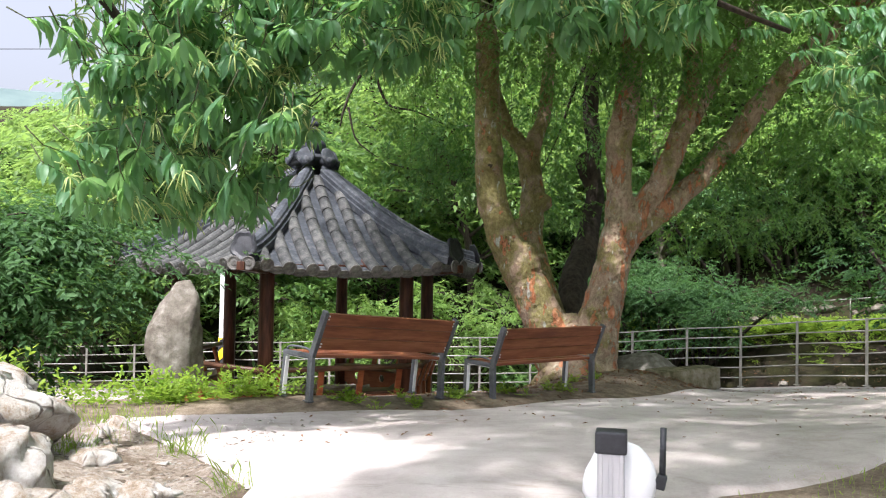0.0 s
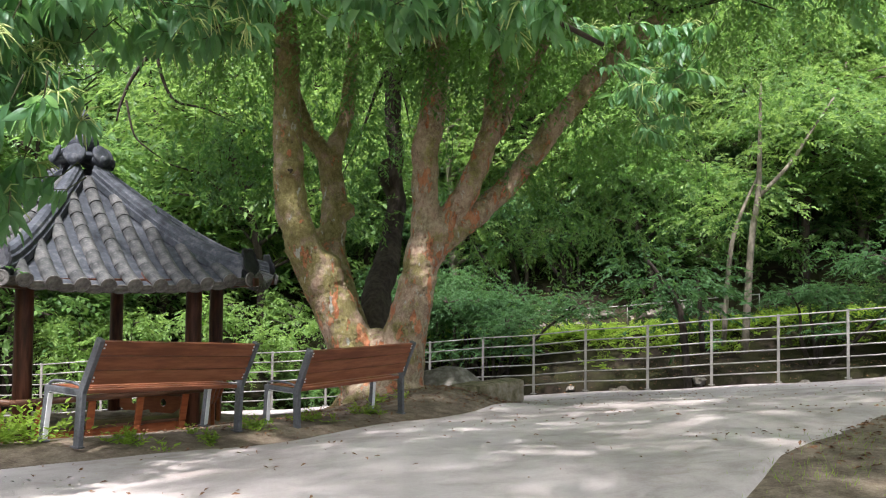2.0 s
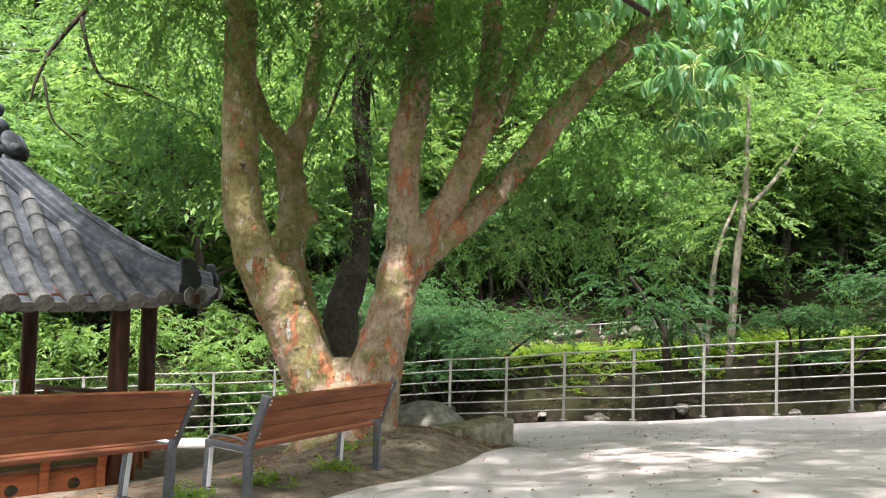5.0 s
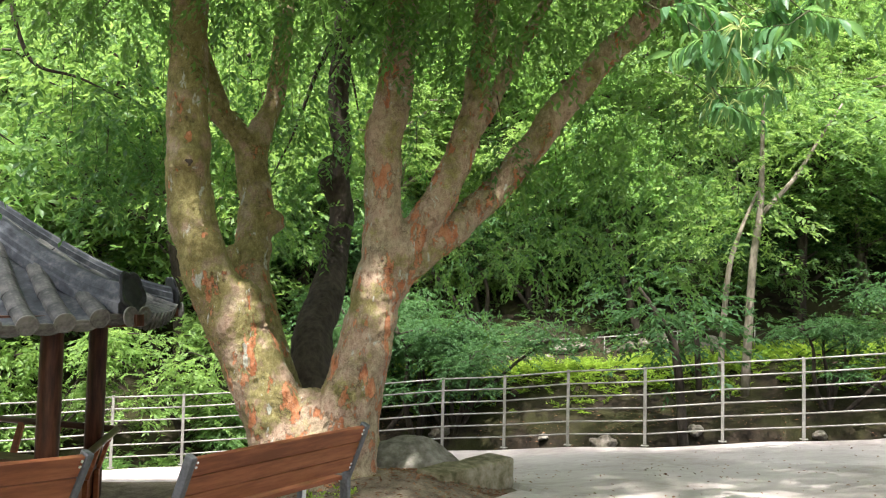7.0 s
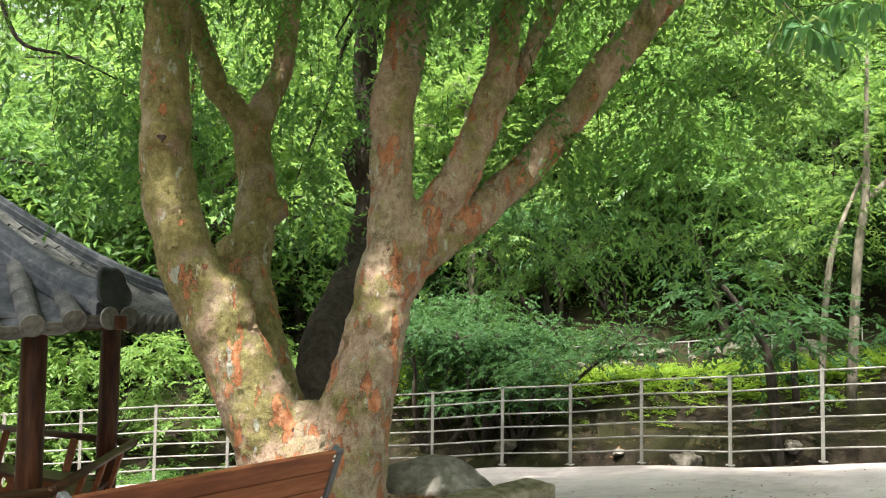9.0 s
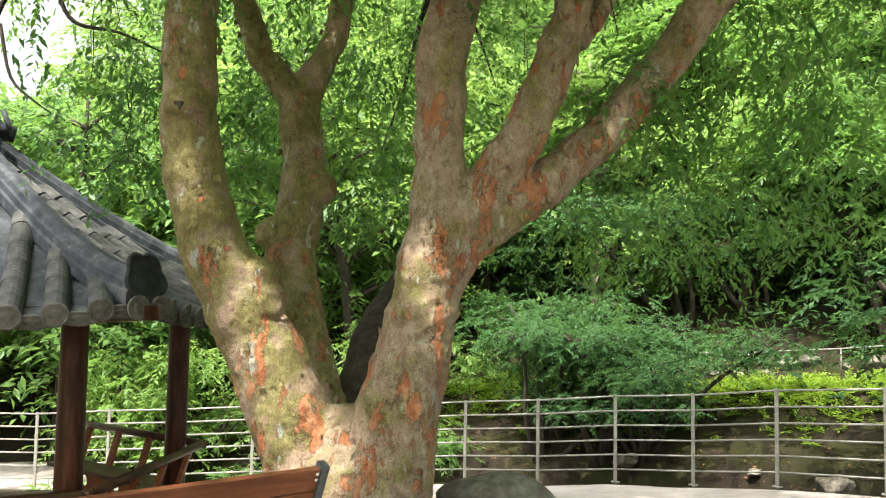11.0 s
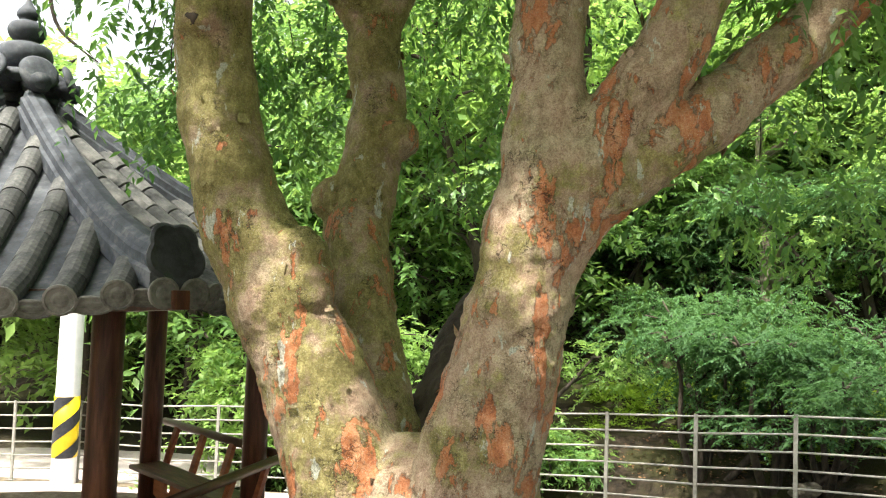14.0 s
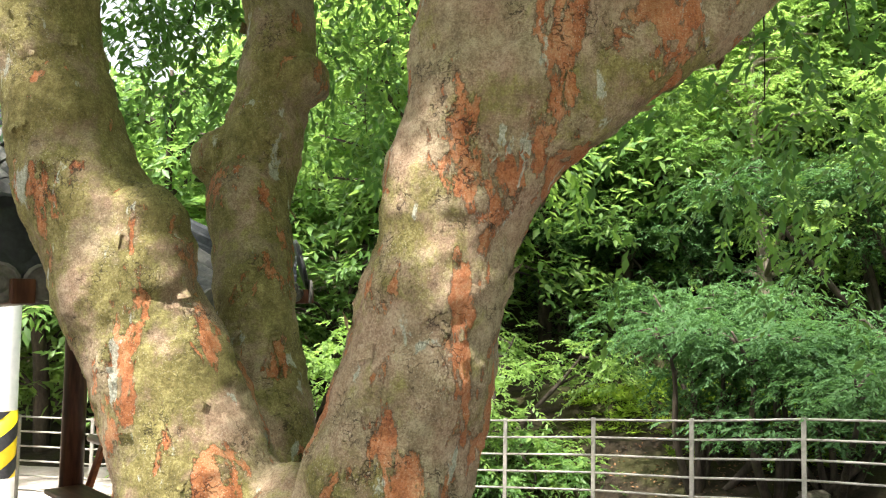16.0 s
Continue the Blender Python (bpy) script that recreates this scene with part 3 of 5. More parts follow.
back = paved("pavement", np.arange(-14, 4.85, 0.2), lambda x: np.interp(x, [-14, -1, 1, 3, 4.8], [17.3, 17.0, 15.6, 13.3, 11.3]), lambda x: fence_y(x) - 0.1, 20)
tagged(part("pavement", back, CONCRETE), "pale concrete path behind the pavilion beside the fence", "pavement", kind="structure")

far_road = paved("road", np.arange(-34, -3.2, 0.4), lambda x: fence_y(x) + 0.5, lambda x: fence_y(x) + 5.0, 14, 0.03)
tagged(part("road", far_road, CONCRETE), "pale sunlit concrete road beyond the railing", "road", kind="structure")

# ---- far hills ----
def far_ridge(name, radius, a0, a1, low, high, seed):
    verts, faces = [], []
    n = 60
    for i in range(n + 1):
        a = radians(a0 + (a1 - a0) * i / n)
        top = low + (high - low) * (0.5 + 0.5 * noise.fractal((i * 0.08 + seed, seed, 0), 1.0, 2.0, 5))
        for k, (dr, z) in enumerate(((0, -6), (radius * 0.25, top * 0.55), (radius * 0.5, top))):
            r = radius + dr
            verts.append((r * math.sin(a), r * math.cos(a), z))
    for i in range(n):
        for k in range(2):
            a = i * 3 + k
            faces.append((a, a + 3, a + 4, a + 1))
    ob = part(name, mesh_from(name, verts, faces, True), HILL)
    return tagged(ob, "wooded mountain far off, haze painted into its blue-green", "mountain", kind="structure")


far_ridge("backdrop", 260, -80, 10, 55, 110, 3.0)
far_ridge("backdrop", 330, -10, 90, 70, 130, 8.0)


# ---- fence along the stream ----
FENCE_H, RAILS = 1.40, 6


def build_fence():
    fence = thing("fence", "galvanised grey steel railing with six rails beside the stream", "fence")
    pts, x = [], -13.0
    pts.append((x, float(fence_y(x))))
    while x < 19:
        px, py = pts[-1]
        while math.hypot(x - px, float(fence_y(x)) - py) < 1.32:
            x += 0.005
        pts.append((x, float(fence_y(x))))
    shift = min(pts, key=lambda p: abs(p[0] - 8.985))
    dx = 8.985 - shift[0]
    pts = [(p[0] + dx, float(fence_y(p[0] + dx))) for p in pts]
    post = box(0.055, 0.03, FENCE_H + 0.03, pose(0, 0, (FENCE_H + 0.03) / 2), 0.006)
    box(0.13, 0.1, 0.012, pose(0, 0, 0.03), 0.003, post)
    post_me = as_mesh("post", post)
    rail_me = tube("rail", [(0, 0, 0), (0.5, 0, 0), (1, 0, 0)], 0.0145, 8)
    tops = []
    for i, (x, y) in enumerate(pts):
        q = pts[min(i + 1, len(pts) - 1)]
        o = pts[max(i - 1, 0)]
        yaw = math.degrees(math.atan2(q[1] - o[1], q[0] - o[0]))
        z = hz(x, y - 0.12)
        tops.append(Vector((x, y, z)))
        part("post", post_me, STEEL, fence, m=pose(x, y, z, 0, 0, yaw))
    for a, b in zip(tops, tops[1:]):
        for k in range(RAILS):
            up = FENCE_H * (k + 1) / RAILS
            d = b - a
            turn = d.to_track_quat("X", "Z").to_matrix().to_4x4()
            part("rail", rail_me, STEEL, fence, m=Matrix.Translation(a + Vector((0, 0, up))) @ turn @ Matrix.Diagonal((d.length, 1, 1, 1)))
    return fence


build_fence()


# ---- benches ----
def build_bench(m):
    L = 1.78
    bench = thing("park_bench", "brown timber park bench with grey cast metal end frames", "bench", "benches by the tree", m)
    lean = math.degrees(math.atan2(0.17, 0.42))
    # three boards across the leaning back
    for k in range(3):
        c = 0.50 + 0.062 + k * 0.1205
        y = -0.03 - (c - 0.44) * math.tan(radians(lean))
        part("back_board", box(L - 0.06, 0.032, 0.119, pose(0, y, c, lean), 0.0025), BOARD, bench)
    for k in range(4):
        part("seat_board", box(L - 0.06, 0.098, 0.034, pose(0, 0.04 + k * 0.108, 0.435 + 0.006 * k), 0.008), BOARD, bench)
    for sx in (-1, 1):
        x = sx * (L / 2 - 0.02)
        fr = bmesh.new()
        box(0.045, 0.075, 0.45, pose(x, -0.03, 0.215, -2), 0.008, fr)
        box(0.045, 0.07, 0.48, pose(x, -0.115, 0.655, lean), 0.01, fr)
        box(0.045, 0.055, 0.44, pose(x, 0.43, 0.215, 3), 0.008, fr)
        box(0.047, 0.5, 0.05, pose(x, 0.2, 0.437, 1), 0.008, fr)
        box(0.06, 0.11, 0.012, pose(x, -0.03, 0.006), 0.002, fr)
        box(0.06, 0.11, 0.012, pose(x, 0.435, 0.006), 0.002, fr)
        frame_ob = part("side_frame", fr, CAST, bench, "grey cast metal end frame")
        # thin pale strips added as the sky's reflection on the inner faces
        inner = bmesh.new()
        box(0.043, 0.007, 0.38, pose(x, 0.398, 0.21, 3), 0.001, inner)
        box(0.03, 0.38, 0.006, pose(x, 0.2, 0.408, 1), 0.001, inner)
        part("edge_strip", inner, EDGE, frame_ob, "pale strip painted as sky light on the frame's inner face")
        part("arm_bar", tube("arm_bar", smooth_line([(x, -0.05, 0.47), (x, 0.1, 0.505), (x, 0.36, 0.505), (x, 0.42, 0.46)], 3), 0.012, 8), CAST, frame_ob)
        bolt = lathe([(0.0085, 0), (0.0085, 0.004), (0.004, 0.007)], 8)
        bolt_me = as_mesh("bolt", bolt)
        for h in (0.53, 0.56, 0.80, 0.83):
            y = -0.055 - (h - 0.44) * math.tan(radians(lean))
            part("bolt", bolt_me, EDGE, bench, m=pose(sx * (L / 2 - 0.06), y, h, 90 + lean))
    return bench


def bench_at(x, y, yaw, sink=0.0, fall=0.0):
    """By the foot of the rear leg in the middle of its length; fall: degrees by which its length goes down with the ground."""
    return pose(x, y, hz(x, y) - sink, 0, fall, yaw)


build_bench(bench_at(-0.25, 5.93, 45.0, 0.0, 4.4))
build_bench(bench_at(1.62, 7.48, 41.0, 0.04, 0.6))


# ---- pavilion ----
PX, PY, PTURN, POST_R, EAVE_R, EAVE_Z, TOP_Z = -2.264, 12.85, -36.1, 2.38, 3.42, 2.10, 4.05
FLOOR_Z = -0.36


def roof_z(u):
    return EAVE_Z + (TOP_Z - EAVE_Z) * (1 - u) ** 1.27


def build_pavilion():
    base_z = hz(PX, PY) - 0.1
    pav = thing("pavilion", "hexagonal timber pavilion with a grey tiled roof and stained posts", "pavilion", m=pose(PX, PY, 0))
    apo = EAVE_R * math.cos(math.pi / 6)
    corner = [radians(PTURN + 60 * k) for k in range(6)]
    # floor
    bm = bmesh.new()
    lo = [bm.verts.new((2.75 * math.cos(a), 2.75 * math.sin(a), base_z - 0.3)) for a in corner]
    hi = [bm.verts.new((2.7 * math.cos(a), 2.7 * math.sin(a), FLOOR_Z - 0.12)) for a in corner]
    bm.faces.new(hi)
    for k in range(6):
        bm.faces.new((lo[k], lo[(k + 1) % 6], hi[(k + 1) % 6], hi[k]))
    part("plinth", bm, STONE, pav, "grey concrete plinth")
    # posts
    post_me = as_mesh("post", lathe([(0.125, FLOOR_Z), (0.125, 0.9), (0.12, 2.3), (0.12, 2.4)], 16), True)
    for a in corner:
        part("post", post_me, POST, pav, m=pose(POST_R * math.cos(a), POST_R * math.sin(a), 0))
    # beams, seats and rails between the posts
    side = 2 * POST_R * math.sin(math.pi / 6)
    for k in range(6):
        a = radians(PTURN + 60 * k + 30)
        mid = POST_R * math.cos(math.pi / 6)
        m = pose(mid * math.cos(a), mid * math.sin(a), 0, 0, 0, math.degrees(a) - 90)
        part("beam", box(side, 0.14, 0.2, pose(0, 0, 2.22), 0.01), POST, pav, m=m)
        part("eave_beam", box(side * 1.32, 0.1, 0.1, pose(0, 0.62, 2.16), 0.01), POST, pav, m=m)
        if k == 2:
            continue
        # a bench between the posts: seat, apron with round openings, outward leaning balusters and a hand rail
        seat = part("seat_plank", box(side - 0.24, 0.4, 0.05, pose(0, -0.12, 0.08), 0.012), STAIN, pav, m=m)
        apron = bmesh.new()
        n_open, half, low, high = 3, (side - 0.26) / 2, FLOOR_Z + 0.03, 0.05
        for t in range(n_open):
            c, w, r = -half + (2 * t + 1) * half / n_open, half / n_open, 0.075
            zc = (low + high) / 2
            rim = [(c + r * math.cos(q), zc + r * math.sin(q)) for q in np.linspace(0, 2 * math.pi, 17)[:16]]
            out = []
            for q in np.linspace(0, 2 * math.pi, 17)[:16]:
                k1 = min(w / max(abs(math.cos(q)), 1e-6), (high - zc) / max(abs(math.sin(q)), 1e-6))
                out.append((c + k1 * math.cos(q), zc + k1 * math.sin(q)))
            for y0 in (0.0, 0.03):
                a1 = [apron.verts.new((vx, y0, vz)) for vx, vz in rim]
                b1 = [apron.verts.new((vx, y0, vz)) for vx, vz in out]
                for q in range(16):
                    apron.faces.new((a1[q], a1[(q + 1) % 16], b1[(q + 1) % 16], b1[q]))
                if y0 == 0.0:
                    first_rim = a1
            for q in range(16):
                apron.faces.new((first_rim[q], first_rim[(q + 1) % 16], a1[(q + 1) % 16], a1[q]))
        part("apron", apron, RED_WOOD, seat, "reddish apron board with round openings")
        rail = part("rail", tube("rail", [(-side / 2 - 0.2, 0.27, 0.53), (0, 0.27, 0.53), (side / 2 + 0.2, 0.27, 0.53)], 0.048, 10), STAIN, pav, m=m)
        for s in (-0.42, -0.14, 0.14, 0.42):
            bal = box(0.1, 0.05, 0.46, pose(s * side, 0.185, 0.29, -17), 0.008)
            part("baluster", bal, RED_WOOD, rail)
            part("stub", box(0.1, 0.06, 0.42, pose(s * side, 0.1, FLOOR_Z + 0.21), 0.008), RED_WOOD, rail)
    # roof body
    bm = bmesh.new()
    rings = []
    us = np.linspace(0.06, 1, 14)
    for u in us:
        ring = []
        for k in range(6):
            for j in range(8):
                f = j / 8
                a0, a1 = corner[k], corner[(k + 1) % 6]
                p = Vector((math.cos(a0), math.sin(a0))) * (1 - f) + Vector((math.cos(a1), math.sin(a1))) * f
                lift = 0.16 * (abs(2 * f - 1) ** 3) * u**3
                ring.append(bm.verts.new((p.x * EAVE_R * u, p.y * EAVE_R * u, roof_z(u) + lift)))
        rings.append(ring)
    n = 48
    for a, b in zip(rings, rings[1:]):
        for k in range(n):
            bm.faces.new((a[k], a[(k + 1) % n], b[(k + 1) % n], b[k]))
    under = []
    for k in range(n):
        c = rings[-1][k].co
        under.append(bm.verts.new((c.x * 0.985, c.y * 0.985, c.z - 0.09)))
    inner = [bm.verts.new((v.co.x * 0.66, v.co.y * 0.66, 2.36)) for v in under]
    for k in range(n):
        bm.faces.new((rings[-1][k], rings[-1][(k + 1) % n], under[(k + 1) % n], under[k]))
        bm.faces.new((under[k], under[(k + 1) % n], inner[(k + 1) % n], inner[k]))
    bm.faces.new(inner)
    bm.faces.new(list(reversed(rings[0])))
    roof = part("roof", bm, RIDGE, pav, "grey clay tiled hexagonal roof")
    # tiles: a half round cover and a hollow pan, shared by all courses
    def half_round(name, r0, r1, length, hollow):
        v, f, sides = [], [], 8
        for i, (r, y) in enumerate(((r0, 0), (r1, length))):
            for j in range(sides + 1):
                t = math.pi * j / sides
                z = -r * math.sin(t) * 0.45 if hollow else r * math.sin(t)
                v.append((r * math.cos(t), y, z))
                w = r - 0.016
                v.append((w * math.cos(t), y, z - 0.018))
        c = 2 * (sides + 1)
        for j in range(sides):
            a = 2 * j
            f += [(a, a + 2, a + c + 2, a + c), (a + 1, a + c + 1, a + c + 3, a + 3), (a, a + 1, a + 3, a + 2), (a + c, a + c + 2, a + c + 3, a + c + 1)]
        return mesh_from(name, v, f, False)

    # each mesh points outward and down along +y
    cover = half_round("cover_tile", 0.1, 0.105, 0.34, False)
    pan = half_round("pan_tile", 0.155, 0.168, 0.34, True)
    disc = as_mesh("end_tile", lathe([(0.106, 0), (0.108, 0.02), (0.092, 0.024), (0.086, 0.016), (0.055, 0.014), (0.036, 0.022)], 16), False)
    cols, course = 10, 0.295
    tilt = random.Random(19)
    pitch_w = EAVE_R / cols
    for k in range(6):
        a = radians(PTURN + 60 * k + 30)
        out2, along = Vector((math.cos(a), math.sin(a))), Vector((-math.sin(a), math.cos(a)))
        near = k in (3, 4, 5)
        for c in range(-cols, cols + 1):
            w = c * pitch_w / 2
            is_cover = c % 2 == 0
            if abs(w) > EAVE_R / 2 - 0.05:
                continue
            u_min = max(abs(w) / (EAVE_R / 2) + 0.03, 0.12)
            d, u = apo + (0.04 if is_cover else 0.02), 1.0
            first = True
            while True:
                d0 = d - course
                u0 = d0 / apo
                if u0 < u_min - 0.04:
                    break
                f = abs(w) / (EAVE_R / 2)
                def zz(dd):
                    uu = dd / apo
                    g = min(abs(w) / (EAVE_R / 2 * max(uu, 0.01)), 1.0)
                    return roof_z(min(uu, 1.02)) + 0.16 * g**3 * uu**3 if uu <= 1 else roof_z(1.0) + 0.16 * g**3 - (uu - 1) * 0.6
                p0 = Vector((*(out2 * d0 + along * w), zz(d0) + (0.035 if is_cover else 0.055)))
                p1 = Vector((*(out2 * d + along * w), zz(d) + (0.03 if is_cover else 0.05)))
                fall = (p1 - p0).normalized()
                sx = Vector((*along, 0)).normalized() * -1
                sz = sx.cross(fall).normalized()
                if sz.z < 0:
                    sx, sz = -sx, -sz
                m = Matrix((( sx.x, fall.x, sz.x, p0.x), (sx.y, fall.y, sz.y, p0.y), (sx.z, fall.z, sz.z, p0.z), (0, 0, 0, 1)))
                m = m @ Matrix.Rotation(radians(tilt.uniform(-1.2, 1.2)), 4, "Z")
                if near:
                    part("cover_tile" if is_cover else "pan_tile", cover if is_cover else pan, TILE if is_cover else PAN, roof, m=m)
                elif is_cover and d0 > 0:
                    part("cover_tile", cover, TILE, roof, m=m)
                if first and is_cover:
                    e = m @ Matrix.Translation((0, 0.335, 0.0)) @ pose(0, 0, 0, -90)
                    part("end_tile", disc, TILE_END, roof, m=e)
                elif first:
                    e = m @ Matrix.Translation((0, 0.345, -0.075)) @ pose(0, 0, 0, -90) @ Matrix.Diagonal((1.35, 0.62, 1, 1))
                    part("end_tile", disc, TILE_END, roof, m=e)
                first = False
                d = d0
    # hips
    for a in corner:
        line = []
        for u in np.linspace(0.1, 0.985, 9):
            line.append(Vector((EAVE_R * u * math.cos(a), EAVE_R * u * math.sin(a), roof_z(u) + 0.16 * u**3 + 0.1)))
        hip = bmesh.new()
        prev = None
        sd = Vector((-math.sin(a), math.cos(a), 0))
        shape = [(-0.15, -0.13), (-0.15, -0.02), (-0.125, 0.0), (-0.125, 0.07), (-0.1, 0.09), (-0.085, 0.14), (-0.04, 0.175), (0.04, 0.175), (0.085, 0.14), (0.1, 0.09), (0.125, 0.07), (0.125, 0.0), (0.15, -0.02), (0.15, -0.13)]
        for i, p in enumerate(line):
            ring = [hip.verts.new(p + sd * x + Vector((0, 0, z))) for x, z in shape]
            if prev:
                for j in range(len(shape) - 1):
                    hip.faces.new((prev[j], prev[j + 1], ring[j + 1], ring[j]))
            else:
                hip.faces.new(ring)
            prev = ring
        hip.faces.new(list(reversed(prev)))
        ridge = part("hip_ridge", hip, RIDGE, roof, "dark slate-blue hip ridge")
        p = line[-1]
        bm = lathe([(0.002, 0), (0.155, 0), (0.168, 0.01), (0.168, 0.022), (0.15, 0.034), (0.11, 0.022), (0.002, 0.03)], 36)
        for v in bm.verts:
            ang = math.atan2(v.co.y, v.co.x)
            k = 1 + 0.2 * abs(math.cos(2.5 * ang)) - 0.05
            v.co.x *= k * 1.15
            v.co.y *= k
        part("ridge_end", bm, BLACK, ridge, "dark lobed ridge end tile", m=Matrix.Translation(p + Vector((0.03 * math.cos(a), 0.03 * math.sin(a), 0.1))) @ pose(0, 0, 0, 0, 0, math.degrees(a)) @ pose(0, 0, 0, 0, 74, 0) @ Matrix.Scale(1.12, 4))
        q = Vector((EAVE_R * 1.02 * math.cos(a), EAVE_R * 1.02 * math.sin(a), EAVE_Z + 0.13))
        part("corner_rafter", box(1.5, 0.12, 0.13, Matrix.Translation(q - Vector((math.cos(a), math.sin(a), 0)) * 0.7 - Vector((0, 0, 0.1))) @ pose(0, 0, 0, 0, -3, math.degrees(a)), 0.01), POST, roof)
        for s in (-1, 1):
            tip = Matrix.Translation(q + sd * 0.11 * s + Vector((0, 0, -0.02))) @ pose(0, 0, 0, 0, 0, math.degrees(a)) @ pose(0, 0, 0, 0, 90, 0)
            part("end_tile", disc, TILE_END, roof, m=tip)
    # crown piece
    part("finial", as_mesh("finial", lathe([tuple(v) for v in smooth_line([(0.30, 4.16), (0.34, 4.22), (0.30, 4.28), (0.16, 4.31), (0.22, 4.36), (0.25, 4.45), (0.22, 4.55), (0.11, 4.6), (0.15, 4.64), (0.175, 4.71), (0.15, 4.78), (0.075, 4.82), (0.1, 4.86), (0.095, 4.91), (0.05, 4.97), (0.015, 5.04)], 4)], 28), True), RIDGE, roof, "dark gourd-shaped finial")
    for a in corner:
        lobe = lathe([(0.17, 0), (0.18, 0.03), (0.15, 0.055), (0.07, 0.06)], 24)
        part("crown_tile", lobe, RIDGE, roof, smooth=True, m=pose(0.4 * math.cos(a), 0.4 * math.sin(a), 4.22) @ pose(0, 0, 0, 0, 0, math.degrees(a)) @ pose(0, 0, 0, 0, 70, 0))
        part("crown_tile", tube("crown_tile", [(0.1 * math.cos(a), 0.1 * math.sin(a), 4.2), (0.5 * math.cos(a), 0.5 * math.sin(a), 4.12)], 0.1, 10), RIDGE, roof)
    # underside rafters
    for k in range(30):
        a = radians(PTURN + k * 12)
        part("rafter", tube("rafter", [(1.6 * math.cos(a), 1.6 * math.sin(a), 2.5), (2.95 * math.cos(a), 2.95 * math.sin(a), 2.13)], 0.045, 8), POST, roof)
    return pav


build_pavilion()


# ---- the big tree ----
LEFT_STEM = [(2.32, 10.1, 0.2, 0.50), (2.2, 10.1, 0.7, 0.42), (2.08, 10.12, 0.96, 0.38), (1.88, 10.15, 1.42, 0.325), (1.63, 10.2, 1.93, 0.30), (1.43, 10.2, 2.31, 0.28), (1.24, 10.2, 2.69, 0.255), (1.11, 10.2, 3.08, 0.236), (1.03, 10.2, 3.47, 0.232), (1.01, 10.2, 3.87, 0.215), (0.99, 10.2, 4.23, 0.207), (0.96, 10.3, 4.9, 0.20), (0.96, 10.35, 5.5, 0.19), (0.9, 10.5, 6.3, 0.16), (0.7, 10.7, 7.3, 0.11)]
RIGHT_STEM = [(2.5, 9.95, 0.2, 0.46), (2.6, 9.92, 0.7, 0.40), (2.64, 9.9, 1.04, 0.345), (2.75, 9.9, 1.64, 0.295), (2.84, 9.9, 1.99, 0.276), (2.9, 9.9, 2.35, 0.262), (2.97, 9.9, 2.71, 0.255), (2.99, 9.9, 3.07, 0.22), (2.98, 9.95, 3.44, 0.198), (2.99, 10.0, 3.82, 0.2), (3.0, 10.0, 4.19, 0.2), (3.1, 10.0, 4.76, 0.2), (3.16, 10.0, 5.4, 0.18), (3.2, 10.1, 6.2, 0.15), (3.3, 10.3, 7.4, 0.1)]
MIDDLE_STEM = [(2.1, 10.4, 1.1, 0.26), (1.97, 10.6, 1.76, 0.21), (1.8, 10.8, 2.33, 0.2), (1.72, 11.0, 2.77, 0.215), (1.78, 11.1, 3.23, 0.2), (1.75, 11.2, 3.7, 0.187), (1.72, 11.25, 4.15, 0.18), (1.9, 11.45, 4.6, 0.125), (2.02, 11.6, 5.1, 0.12), (2.1, 11.8, 6.0, 0.1), (2.2, 12.0, 7.2, 0.07)]
MIDDLE_LEFT_STEM = [(1.72, 11.22, 4.05, 0.14), (1.44, 11.2, 4.42, 0.13), (1.3, 11.2, 4.65, 0.125), (1.1, 11.3, 5.3, 0.1), (0.8, 11.5, 6.4, 0.07)]
REAR_STEM = [(2.42, 10.45, 1.0, 0.3), (2.42, 11.0, 1.75, 0.235), (2.72, 11.9, 2.4, 0.23), (2.98, 12.7, 3.05, 0.19), (3.1, 13.0, 3.75, 0.17), (2.96, 13.0, 4.2, 0.225), (3.1, 13.0, 4.45, 0.15), (3.02, 13.0, 5.07, 0.15), (3.05, 13.1, 6.3, 0.13), (3.1, 13.3, 7.8, 0.09)]
FORK_A_STEM = [(2.98, 9.92, 2.6, 0.2), (3.14, 9.9, 2.93, 0.2), (3.34, 9.9, 3.17, 0.185), (3.53, 9.9, 3.43, 0.18), (3.7, 9.9, 3.76, 0.172), (3.85, 9.9, 4.15, 0.16), (3.96, 9.95, 4.5, 0.15), (4.07, 10.0, 5.05, 0.145), (4.12, 10.0, 5.6, 0.135), (4.2, 10.2, 6.6, 0.1)]
FORK_B_STEM = [(2.95, 9.9, 2.45, 0.22), (3.15, 9.9, 2.7, 0.2), (3.42, 9.95, 2.94, 0.183), (3.7, 10.0, 3.14, 0.174), (4.03, 10.1, 3.42, 0.166), (4.37, 10.15, 3.74, 0.166), (4.75, 10.15, 4.2, 0.17), (5.1, 10.1, 4.7, 0.165), (5.5, 10.0, 5.2, 0.16), (5.9, 9.8, 5.65, 0.15), (6.7, 9.6, 6.4, 0.1)]
FORK_C_STEM = [(4.05, 10.05, 4.35, 0.09), (4.34, 10.2, 4.8, 0.088), (4.63, 10.3, 5.38, 0.086), (4.9, 10.4, 5.8, 0.08), (5.4, 10.6, 6.8, 0.05)]
STEMS = {"left": LEFT_STEM, "right": RIGHT_STEM, "middle": MIDDLE_STEM, "middle_left": MIDDLE_LEFT_STEM, "rear": REAR_STEM, "fork_a": FORK_A_STEM, "fork_b": FORK_B_STEM, "fork_c": FORK_C_STEM}


